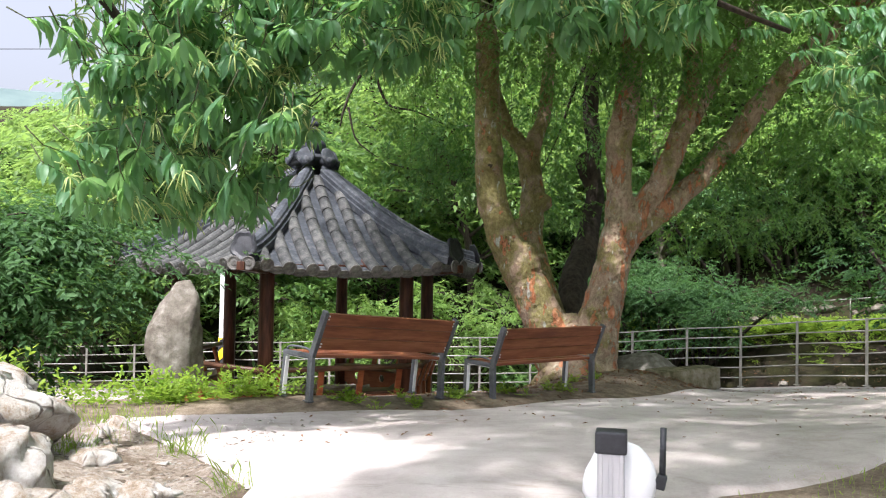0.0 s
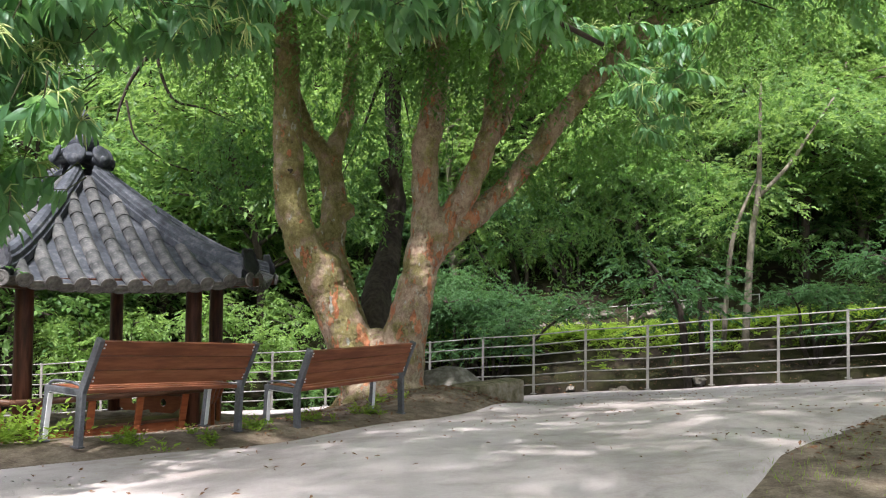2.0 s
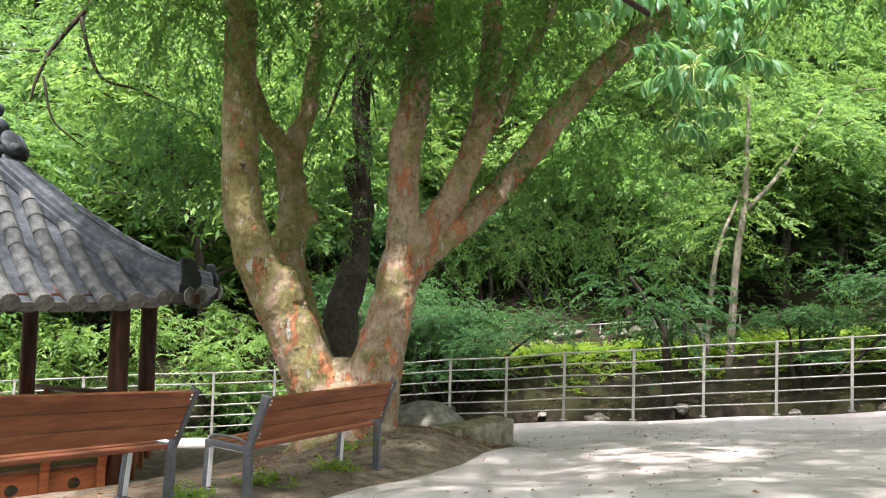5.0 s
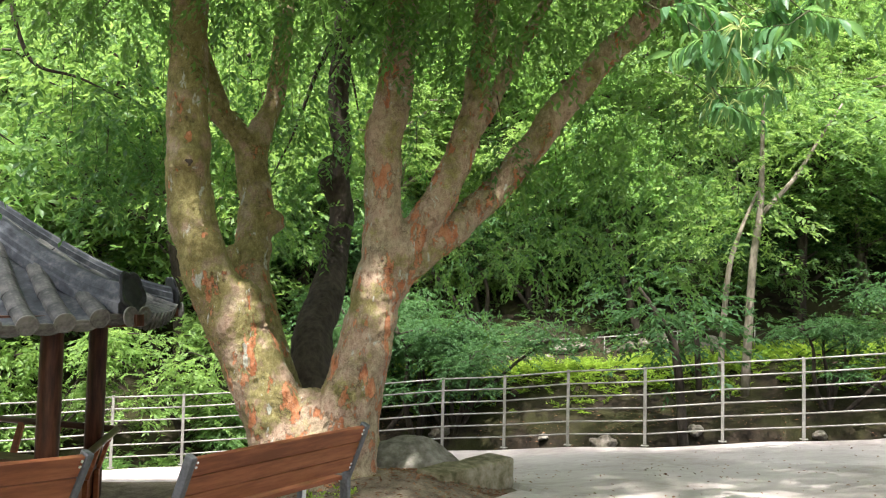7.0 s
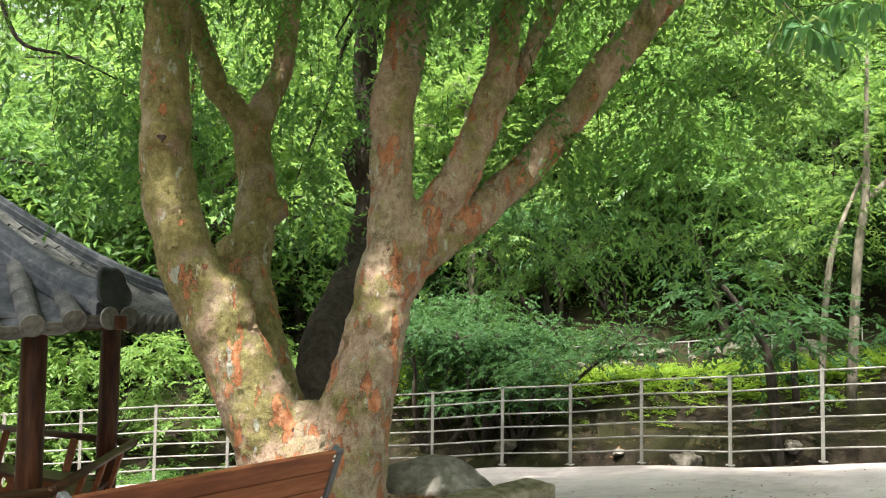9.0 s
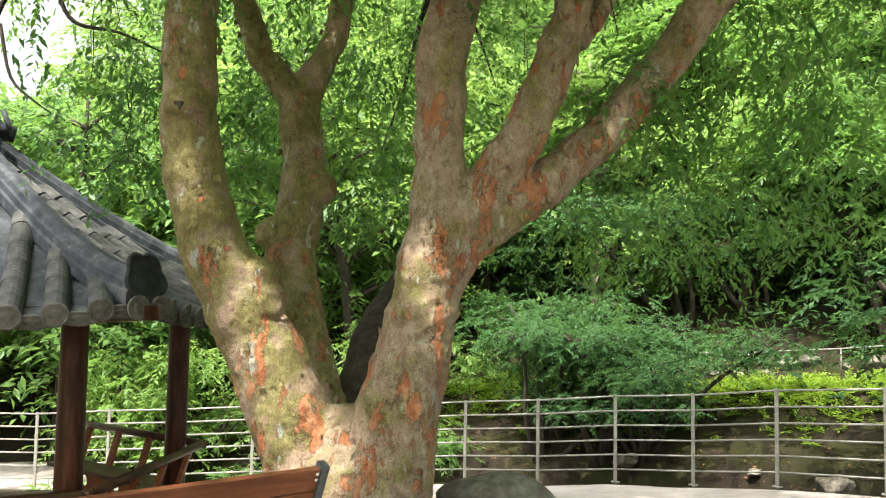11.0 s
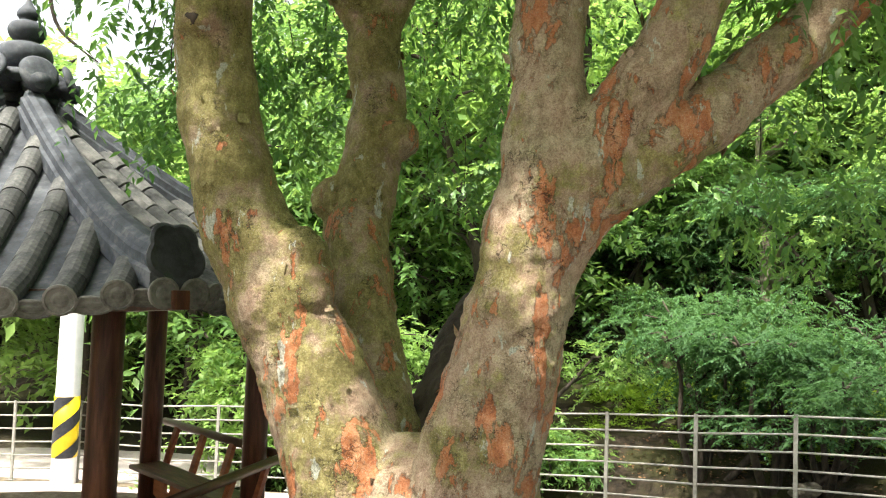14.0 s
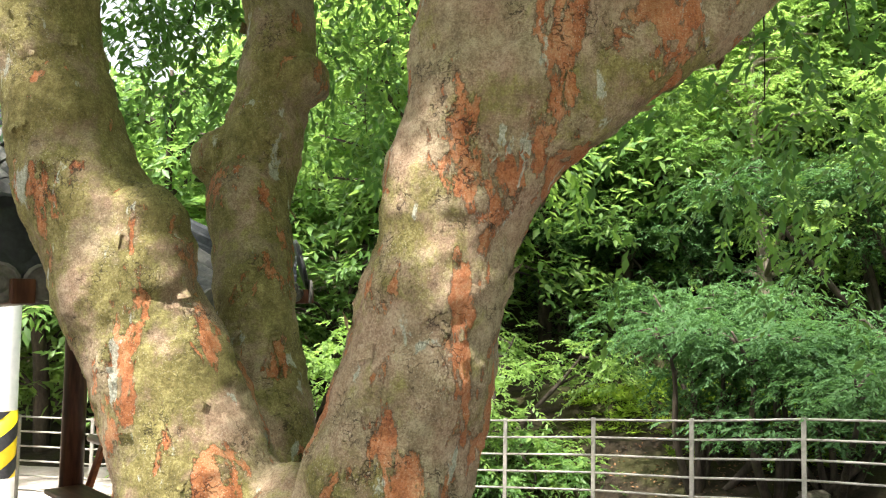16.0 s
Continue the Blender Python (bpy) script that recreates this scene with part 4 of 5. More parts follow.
def build_main_tree():
    tree = thing("tree", "old tree with several leaning stems and peeling mottled orange bark", "tree", m=pose(2.4, 10.0, 0.3))
    inv = pose(2.4, 10.0, 0.3).inverted()
    many = []
    rear = []
    for n, pts in STEMS.items():
        line = smooth_line(pts, 4)
        line[:, :2] += 0.012 * np.sin(np.arange(len(line))[:, None] * np.array([1.1, 1.7]) + len(n))
        (rear if n == "rear" else many).append(([inv @ Vector(p[:3]) for p in line], [p[3] for p in line]))
    # root flare
    for a in range(7):
        t = radians(51 * a + 12)
        c, s = math.cos(t), math.sin(t)
        x, y = 2.4 + 0.75 * c, 10.0 + 0.7 * s
        many.append(([inv @ Vector(p) for p in ((2.4 + 0.1 * c, 10 + 0.1 * s, 1.0), (2.4 + 0.35 * c, 10 + 0.33 * s, 0.6), (x, y, hz(x, y) - 0.1))], [0.24, 0.2, 0.1]))
    # the web between the two front stems
    many.append(([inv @ Vector(p) for p in ((2.33, 10.05, 0.6), (2.33, 10.08, 1.0), (2.32, 10.1, 1.3), (2.3, 10.15, 1.5))], [0.5, 0.42, 0.3, 0.1]))
    # burrs
    for x, y, z, r in ((1.95, 11.05, 3.3, 0.14), (1.53, 10.97, 2.87, 0.14), (1.62, 10.98, 2.68, 0.14), (1.02, 10.02, 3.8, 0.15), (3.3, 9.85, 3.1, 0.14), (3.2, 9.8, 2.95, 0.13), (4.25, 10.05, 3.55, 0.1), (1.6, 10.14, 2.44, 0.18), (1.62, 10.14, 2.28, 0.2)):
        p = inv @ Vector((x, y, z))
        many.append(([p - Vector((0, 0, r)), p - Vector((0, 0, r * 0.5)), p + Vector((0, 0, r * 0.5)), p + Vector((0, 0, r))], [r * 0.4, r, r, r * 0.4]))
    trunk = part("trunk", join_tubes("trunk", many, 16), BARK, tree, "mottled grey and orange peeling bark")
    # the rear stem gets darker bark: its shade and wetness are in the colour
    stem = part("stem", join_tubes("stem", rear, 16), BARK_DARK, tree, "rear stem, darkened for shade and wet")
    for ob in (trunk, stem):
        re = ob.modifiers.new("merge", "REMESH")
        re.mode, re.voxel_size, re.use_smooth_shade = "VOXEL", 0.02, True
        sm = ob.modifiers.new("soften", "SMOOTH")
        sm.factor, sm.iterations = 0.6, 8
        for tname, size, amount in (("lumps", 0.4, 0.045), ("plates", 0.11, 0.03), ("flakes", 0.045, 0.022)):
            tex = bpy.data.textures.new(tname, "CLOUDS")
            tex.noise_scale, tex.noise_depth = size, 4
            dm = ob.modifiers.new(tname, "DISPLACE")
            dm.texture, dm.strength, dm.mid_level, dm.texture_coords = tex, amount, 0.5, "LOCAL"
    part("knot", boulder("knot", 0.05, 0.02, 0.06, 6.1, 0.35, 3), BARK_DARK, tree, "dark knot hole", m=pose(1.02 - 2.4, 9.9 - 10.0, 3.78 - 0.3))
    # torn flakes standing off the bark
    rng = np.random.default_rng(12)
    fb, fa, fu = [], [], []
    for n, pts in STEMS.items():
        if n == "rear":
            continue
        line = smooth_line(pts, 6)
        for k in range(90):
            i = rng.integers(2, len(line) - 2)
            d = line[i + 1][:3] - line[i - 1][:3]
            d /= np.linalg.norm(d)
            a = np.cross(d, [0.3, 0.9, 0.1])
            a /= np.linalg.norm(a)
            b = np.cross(d, a)
            t = rng.uniform(0, 2 * math.pi)
            out = a * math.cos(t) + b * math.sin(t)
            fb.append(line[i][:3] + out * (line[i][3] + 0.004) - np.array([2.4, 10.0, 0.3]))
            fa.append(-d * rng.choice([1, -1]) + out * 0.35 + np.cross(d, out) * rng.uniform(-0.8, 0.8))
            fu.append(out)
    ln = rng.uniform(0.03, 0.09, len(fb))
    flakes = leaf_mesh("bark_flake", np.array(fb), np.array(fa), np.array(fu), ln, ln * rng.uniform(0.5, 1.1, len(fb)), 0.3, -0.3)
    tagged(part("bark_flake", flakes, BARK, tree, "torn curling bark flakes"), kind="stuff")
    # thin boughs
    rng = np.random.default_rng(11)
    thin, tips = [], []
    hang = [
        [(1.0, 10.6, 6.6, 0.05), (-0.2, 11.5, 6.6, 0.045), (-0.76, 12.0, 6.31, 0.04), (-1.06, 12.0, 5.93, 0.036), (-1.39, 12.0, 5.43, 0.03), (-1.56, 12.0, 5.0, 0.022), (-1.62, 12.0, 4.7, 0.012)],
        [(-1.06, 12.0, 5.93, 0.03), (-0.92, 12.0, 5.4, 0.026), (-0.72, 12.0, 5.08, 0.022), (-0.28, 12.0, 4.99, 0.016), (0.22, 12.0, 4.77, 0.008)],
        [(-1.48, 12.0, 5.05, 0.02), (-1.35, 12.0, 4.51, 0.016), (-1.12, 12.0, 4.28, 0.012), (-0.92, 12.0, 4.14, 0.006)],
    ]
    for h in hang:
        line = smooth_line(h, 4)
        part("bough", join_tubes("bough", [([inv @ Vector(v[:3]) for v in line], [v[3] for v in line])], 7), BARK_DARK, tree, "thin dark hanging bough")
    for n, pts in STEMS.items():
        for k in range(7):
            p = np.array(pts[-1 - (k % 2)])
            if p[2] < 6.2:
                continue
            d = rng.normal(0, 1, 3) * np.array([1, 1, 0.35]) + np.array([0, 0, 0.25])
            d /= np.linalg.norm(d)
            ln = rng.uniform(1.0, 2.6)
            q = [p[:3] + d * ln * s + np.array([0, 0, 0.5 * s - 0.9 * s * s]) + rng.normal(0, 0.07, 3) for s in (0, 0.33, 0.66, 1)]
            thin.append(([inv @ Vector(v) for v in q], [0.05, 0.035, 0.022, 0.008]))
            tips += [q[1], q[2], q[3]]
    tagged(part("bough", join_tubes("bough", thin, 6), BARK_DARK, tree, "thin dark boughs"), kind="stuff")
    # crown
    clumps = [(t, 0.7) for t in tips if t[2] > 5.6]
    for k in range(85):
        a, r = rng.uniform(0, 2 * math.pi), math.sqrt(rng.uniform(0.02, 1))
        z = rng.uniform(5.9, 9.0)
        w = 1.0 if z < 7.5 else 0.75
        p = np.array([2.8 + 5.6 * w * r * math.cos(a), 11.0 + 4.6 * w * r * math.sin(a), z])
        if z < 6.4 and -0.8 < p[0] < 5.2:
            continue
        clumps.append((p, 0.8))
    # high clumps above the view, added to shade the paving and channel
    for k in range(45):
        clumps.append((np.array([rng.uniform(4.0, 9.5), rng.uniform(6.0, 10.5), rng.uniform(6.9, 9.0)]), 0.9))
    over = np.random.default_rng(77)     # unseen high clumps added to shade the stream bank
    for k in range(44):
        clumps.append((np.array([over.uniform(4.5, 13.0), over.uniform(12.2, 15.8), over.uniform(7.3, 8.8)]), 0.8))
    for x, y, z, r in ((6.3, 10.5, 5.0, 0.6), (6.4, 10.4, 4.3, 0.6), (6.3, 10.6, 3.6, 0.55), (6.6, 10.8, 3.0, 0.45), (5.9, 10.8, 4.6, 0.5), (7.0, 11.0, 4.2, 0.6), (7.2, 10.8, 5.2, 0.7), (5.4, 9.3, 5.6, 0.5), (0.15, 12.1, 4.7, 0.25), (0.4, 12.3, 4.2, 0.22), (0.7, 12.4, 3.7, 0.2), (1.4, 12.5, 4.5, 0.35), (1.35, 12.5, 3.8, 0.3), (2.4, 12.7, 4.9, 0.4), (2.5, 12.7, 4.1, 0.35), (2.4, 12.6, 3.3, 0.25), (4.6, 12.6, 3.4, 0.5), (5.3, 12.6, 3.0, 0.5), (6.0, 12.8, 3.3, 0.5)):
        clumps += [((x, y, z), r)] * 2
    for x, y, z, r in ((3.2, 9.0, 5.3, 0.35), (3.8, 8.9, 5.2, 0.35), (2.9, 9.0, 5.5, 0.35), (2.3, 9.6, 5.3, 0.4), (1.6, 9.4, 5.6, 0.4), (4.3, 9.2, 5.4, 0.35), (0.2, 10.2, 5.6, 0.5), (4.5, 10.2, 4.0, 0.15)):
        clumps += [((x, y, z), r)] * (6 if x < 1 else 3)
    o, d = [], []
    for c, r in clumps:
        k = int(26 * max(r, 0.3) / 0.7)
        q = rng.normal(0, 1, (k, 3)) * np.array([r, r, r * 0.5])
        o.append(np.array(c) + q)
        d.append(q / (np.linalg.norm(q, axis=1, keepdims=True) + 1e-6) * 0.7 + np.array([0, 0, -0.25]))
    o, d = np.concatenate(o), np.concatenate(d)
    foot = np.array([2.4, 10.0, 0.3])
    part("crown", leaf_mesh("crown", *lit(sprays(rng, o - foot, d, 14, 0.5, 0.1, 0.40, 0.55), foot, SUN_SPOTS[:6])), LEAF_TREE, tree, "small drooping green leaves")
    # twigs that hang low about the stems, thick with leaves
    low = [(-0.24, 11.6, 4.3, 0.34, 34), (0.03, 11.6, 3.75, 0.25, 26), (0.25, 11.9, 4.6, 0.4, 42), (0.55, 12.2, 4.0, 0.28, 24), (2.05, 12.7, 3.3, 0.25, 12), (2.5, 13.2, 3.9, 0.35, 28), (1.2, 12.8, 5.1, 0.45, 50), (2.3, 12.4, 5.3, 0.45, 50), (1.3, 12.6, 4.3, 0.35, 36), (0.6, 12.6, 5.4, 0.5, 46), (2.4, 12.8, 4.6, 0.35, 30), (3.5, 12.2, 4.6, 0.4, 22), (3.6, 12.4, 3.6, 0.35, 14)]
    low += [(4.1 + 0.6 * k, 11.3 + 0.12 * k, 3.35 + 0.2 * (k % 3), 0.4, 11) for k in range(5)]
    low += [(4.7 + 0.6 * k, 11.2 + 0.1 * k, 4.1 + 0.2 * (k % 2), 0.45, 14) for k in range(5)]
    low += [(5.6 + 0.6 * k, 11.0, 5.0, 0.5, 14) for k in range(4)]
    low += [(2.9, 9.2, 5.2, 0.3, 16), (3.5, 9.0, 5.1, 0.3, 16), (1.7, 9.6, 5.4, 0.35, 16), (4.4, 10.0, 4.2, 0.12, 7)]
    o = np.concatenate([np.array([x, y, z]) + rng.normal(0, 1, (k, 3)) * np.array([r, r, r * 0.8]) for x, y, z, r, k in low])
    d = rng.normal(0, 0.55, o.shape) + np.array([0, 0, -0.75])
    part("crown", leaf_mesh("crown", *lit(sprays(rng, o - foot, d, 12, 0.4, 0.105, 0.42, 0.35, 0.45), foot, SUN_SPOTS[:6])), LEAF_HANG, tree, "hanging twigs with narrow green leaves")
    thin = [([Vector(p - foot + np.array([0, 0, 0.5])), Vector(p - foot + rng.normal(0, 0.04, 3) + np.array([0, 0, 0.2])), Vector(p - foot)], [0.005, 0.004, 0.003]) for p in o[::9]]
    tagged(part("twig", join_tubes("twig", thin, 4), BARK_DARK, tree), kind="stuff")
    return tree


build_main_tree()


# ---- chestnut boughs over the track ----
def build_chestnut():
    rng = np.random.default_rng(23)
    tree = thing("tree", "chestnut tree with long drooping glossy leaves and pale catkins", "tree", m=pose(-4.2, -3.6, 0.4))
    off = np.array([-4.2, -3.6, 0.4])
    limbs = [
        [(-4.2, -3.6, 0.3, 0.28), (-4.1, -3.4, 2.0, 0.24), (-3.8, -2.6, 3.6, 0.2), (-2.9, -0.3, 4.7, 0.15), (-1.8, 2.2, 5.0, 0.1), (-0.6, 3.9, 4.9, 0.07), (0.6, 4.7, 4.8, 0.05), (2.4, 5.4, 5.0, 0.04), (4.0, 6.0, 4.7, 0.025)],
        [(-3.6, -2.0, 3.9, 0.14), (-1.0, -1.6, 5.6, 0.1), (1.5, 0.2, 5.5, 0.07), (1.9, 2.2, 4.8, 0.04), (2.0, 2.9, 4.2, 0.02)],
        [(-2.4, 0.8, 4.85, 0.08), (-2.3, 2.2, 4.6, 0.06), (-2.0, 3.1, 4.1, 0.04), (-1.6, 3.5, 3.5, 0.025), (-1.2, 3.6, 2.9, 0.012)],
    ]
    part("trunk", join_tubes("trunk", [([Vector(p[:3]) - Vector(off) for p in smooth_line(l, 4)], [p[3] for p in smooth_line(l, 4)]) for l in limbs], 10), BARK_DARK, tree)
    ends = []
    def fill(n, x, y, z, keep=lambda p: True):
        while n:
            p = np.array([rng.uniform(*x), rng.uniform(*y), rng.uniform(*z)])
            if keep(p):
                ends.append(p)
                n -= 1
    fill(250, (-2.15, -0.5), (2.7, 4.2), (2.5, 4.3), lambda p: p[2] > 2.5 + 0.9 * max(0, abs(p[0] + 1.4) - 0.5) + 0.1 * rng.random() and (p[0] < -0.9 or p[2] > 3.14))
    fill(105, (-1.1, 0.6), (3.6, 4.7), (3.85, 4.7))
    fill(70, (0.9, 2.2), (2.4, 3.2), (3.75, 4.5))
    fill(42, (4.0, 5.4), (6.0, 7.1), (3.7, 5.1), lambda p: p[2] > 5.05 - 0.75 * (p[0] - 3.5))
    fill(40, (-2.5, 4.6), (1.5, 6.0), (4.7, 5.6))

    ends = np.array(ends)
    per = 16
    k = len(ends)
    heading = rng.normal(0, 1, (k, 3)) * np.array([1, 1, 0.2]) + np.array([0.3, -0.2, -0.25])
    heading /= np.linalg.norm(heading, axis=1, keepdims=True)
    turn = rng.uniform(0, 2 * math.pi, (k, per))
    a = np.cross(heading, [0, 0, 1.0])
    a /= np.linalg.norm(a, axis=1, keepdims=True)
    b = np.cross(a, heading)
    back_off = np.linspace(0, 0.3, per)[None, :, None]
    base = ends[:, None] - heading[:, None] * back_off - off
    axis = heading[:, None] * 0.55 + a[:, None] * np.cos(turn)[..., None] + b[:, None] * np.sin(turn)[..., None] * 0.6
    axis[..., 2] -= rng.uniform(0.35, 1.1, (k, per))
    up = np.array([0, 0, 1.0]) + rng.normal(0, 0.3, (k, per, 3))
    size = 0.18 * rng.uniform(0.7, 1.2, (k, per))
    part("crown", leaf_mesh("crown", base.reshape(-1, 3), axis.reshape(-1, 3), up.reshape(-1, 3), size.ravel(), size.ravel() * 0.31, 0.5, 0.45, True), LEAF_CHESTNUT, tree, "long glossy toothed leaves")
    # a high crown above the view, added to shade track, paving and stems
    q = np.column_stack([rng.uniform(-1.6, 11.0, 5200), rng.uniform(-4.0, 9.5, 5200), rng.uniform(6.6, 8.8, 5200)])
    edge = np.column_stack([rng.uniform(-2.0, 3.6, 900), rng.uniform(6.0, 9.8, 900), rng.uniform(6.6, 8.6, 900)])
    q = np.concatenate([q, edge])
    part("crown", leaf_mesh("crown", *lit(sprays(rng, q - off, rng.normal(0, 1, q.shape), 14, 0.7, 0.2, 0.36, 0.4), off, SUN_SPOTS, 0.3)), LEAF_CHESTNUT, tree, "unseen high leaves added to shade the track")
    # catkins and twigs
    thin, cat = [], []
    for i, p in enumerate(ends):
        q = p - heading[i] * 0.3
        thin.append(([Vector(q - heading[i] * 0.12 + np.array([0, 0, 0.08]) - off), Vector(q - off), Vector(p - off)], [0.006, 0.004, 0.002]))
        if rng.random() < 0.45:
            for j in range(11):
                d = heading[i] * 0.6 + rng.normal(0, 0.7, 3)
                d /= np.linalg.norm(d)
                l = rng.uniform(0.1, 0.19)
                s = p - off
                cat.append(([Vector(s), Vector(s + d * l * 0.5 + np.array([0, 0, 0.01])), Vector(s + d * l - np.array([0, 0, 0.05]))], [0.0035, 0.005, 0.003]))
    tagged(part("twig", join_tubes("twig", thin, 5), TWIG, tree), kind="stuff")
    tagged(part("catkin", join_tubes("catkin", cat, 5), CATKIN, tree, "pale yellow-green catkins"), kind="stuff")
    return tree


build_chestnut()


# ---- trees and shrubs beyond ----
def build_tree(name, label, seed, tall, wide, leaf_mat, bark, leaf=0.2, limbs=26, per_limb=20, low=0.25, bush=False, fan=14, ratio=0.42):
    rng = np.random.default_rng(seed)
    tree = thing(name, label, "tree" if not bush else "shrub", "trees on the slope" if not bush else "shrubs by the stream")
    lines, ends = [], []
    stems = 1 if not bush else 5
    for s in range(stems):
        lean = rng.normal(0, 0.12 if not bush else 0.4, 2)
        top = np.array([lean[0] * tall, lean[1] * tall, tall * 0.85])
        pts = [np.array([0, 0, -0.4]), top * 0.35 + rng.normal(0, 0.08, 3), top * 0.7 + rng.normal(0, 0.12, 3), top]
        r = 0.018 * tall + 0.02
        line = smooth_line(pts, 4)
        lines.append(([Vector(p) for p in line], list(np.linspace(r, r * 0.2, len(line)))))
        for k in range(limbs // stems):
            t = low + (1 - low) * rng.random() ** 0.85
            p = line[int(t * (len(line) - 1))]
            a = rng.uniform(0, 2 * math.pi)
            reach = wide * rng.uniform(0.35, 1.0) * (1.0 - 0.55 * max(0, t - 0.55) / 0.45)
            e = p + np.array([reach * math.cos(a), reach * math.sin(a), reach * rng.uniform(0.05, 0.5)])
            mid = (p + e) / 2 + np.array([0, 0, 0.12 * reach]) + rng.normal(0, 0.05, 3)
            lines.append(([Vector(p), Vector(mid), Vector(e)], [r * 0.35, r * 0.22, r * 0.08]))
            ends += [mid * 0.5 + e * 0.5, e]
    part("trunk", join_tubes("trunk", lines, 6), bark, tree)
    ends = np.array(ends)
    c = np.repeat(ends, per_limb, axis=0)
    q = rng.normal(0, 1, c.shape) * np.array([0.26, 0.26, 0.10]) * wide * 0.8
    o = c + q
    d = q * np.array([1, 1, 0.5]) + np.array([0, 0, -0.03])
    part("crown", leaf_mesh("crown", *sprays(rng, o, d, fan, leaf * 3.4, leaf, ratio, 0.35)), leaf_mat, tree)
    return tree


def scatter(protos, spots, seed, size=(0.8, 1.25), sink=0.1):
    rng = random.Random(seed)
    for i, (x, y) in enumerate(spots):
        src = protos[i % len(protos)] if i >= len(protos) else protos[i]
        k = rng.uniform(*size)
        m = pose(x, y, hz(x, y) - sink, rng.uniform(-4, 4), rng.uniform(-4, 4), rng.uniform(0, 360))
        ob = src if i < len(protos) else copy_thing(src, m)
        ob.matrix_basis = m
        ob.scale = (k, k, k * rng.uniform(0.9, 1.15))


def along_slope(first, last, gap, s0, s1, seed):
    rng = random.Random(seed)
    out, x = [], first
    while x < last:
        s = rng.uniform(s0, s1)
        out.append((x, float(fence_y(x)) + s / 0.85))
        x += gap * rng.uniform(0.7, 1.3)
    return out


near_trees = [
    build_tree("tree", "broadleaf tree with layered bright green foliage", 1, 6.5, 2.4, LEAF_HILL, BARK_DARK, 0.13, 30, 30, 0.1),
    build_tree("tree", "slender tree with light green leaves and a pale stem", 2, 7.5, 2.3, LEAF_LIGHT, BARK_PALE, 0.125, 30, 30, 0.1),
    build_tree("tree", "young tree with fresh yellow-green leaves", 4, 6.2, 2.4, LEAF_LIGHT, BARK_DARK, 0.13, 30, 30, 0.08),
    build_tree("tree", "broadleaf tree with deep green foliage", 3, 6.0, 2.6, LEAF_TREE, BARK_DARK, 0.14, 28, 30),
]
scatter(near_trees, along_slope(4.5, 24, 3.0, 7.6, 9.6, 3) + along_slope(3.0, 26, 2.6, 11, 14, 4), 9, (0.95, 1.4))
far_trees = [
    build_tree("tree", "broadleaf tree with dense green leaves", 5, 8.0, 2.8, LEAF_HILL, BARK_DARK, 0.24, 26, 14, 0.2, False, 10),
    build_tree("tree", "tall tree with pale green sunlit leaves", 6, 7.5, 2.8, LEAF_LIGHT, BARK_DARK, 0.24, 26, 14, 0.15, False, 10),
    build_tree("tree", "rounded tree with yellow-green leaves", 7, 7.0, 2.7, LEAF_LIGHT, BARK_DARK, 0.23, 26, 14, 0.15, False, 10),
]
spots = along_slope(-1.0, 30, 3.0, 16, 20, 5) + along_slope(-4, 34, 3.6, 22, 27, 6) + along_slope(-6, 36, 4.2, 30, 35, 7) + along_slope(0, 40, 4.5, 37, 44, 17)
far_left = random.Random(31)
spots += [(far_left.uniform(-30, -3), far_left.uniform(30, 58)) for _ in range(46)]
spots += [(-6.5, 25.2), (-9.5, 25.4), (-12.5, 25.6), (-16, 26), (-2.6, 26), (1.0, 25.5), (-5.5, 29), (-1.2, 29), (-8.6, 31), (0.6, 31), (-7.4, 28), (-11.5, 29), (2.6, 28), (-16, 17), (-15, 12), (-14.5, 31)]
random.Random(8).shuffle(spots)
scatter(far_trees, spots, 10, (0.9, 1.45))

shrubs = [
    build_tree("shrub", "low shrub with layered light green leaves", 21, 2.4, 1.3, LEAF_LIGHT, BARK_DARK, 0.12, 20, 16, 0.1, True),
    build_tree("shrub", "pale green spreading shrub", 22, 2.6, 1.5, LEAF_LIGHT, BARK_DARK, 0.1, 20, 22, 0.1, True),
    build_tree("shrub", "bushy green shrub with small leaves", 23, 2.2, 1.4, LEAF_HILL, BARK_DARK, 0.13, 20, 16, 0.1, True),
]
scatter(shrubs, along_slope(-3.4, 3.2, 1.2, 1.2, 4.0, 12), 15, (0.75, 1.3))


# ---- stones ----
def stone_thing(name, label, category, x, y, size, seed, mat, sink=0.25, yaw=0, rough=0.22, flat=0.0, group="", tilt=0, cut=0):
    me = boulder(name, *size, seed, rough, 4, flat, cut)
    ob = part(name, me, mat, m=pose(x, y, hz(x, y) + size[2] * (1 - 2 * sink), tilt, 0, yaw))
    return tagged(ob, label, category, group)


stone_thing("standing_stone", "upright weathered grey stone among weeds", "stone", -2.42, 6.15, (0.32, 0.2, 0.74), 4.2, STONE, 0.13, 12, 0.14, 0, "", 0, 7)
stone_thing("boulder", "smooth rounded grey boulder beside the tree", "boulder", 3.62, 10.75, (0.62, 0.42, 0.26), 2.2, STONE, 0.18, -25, 0.1, 0, "", 0, 6)


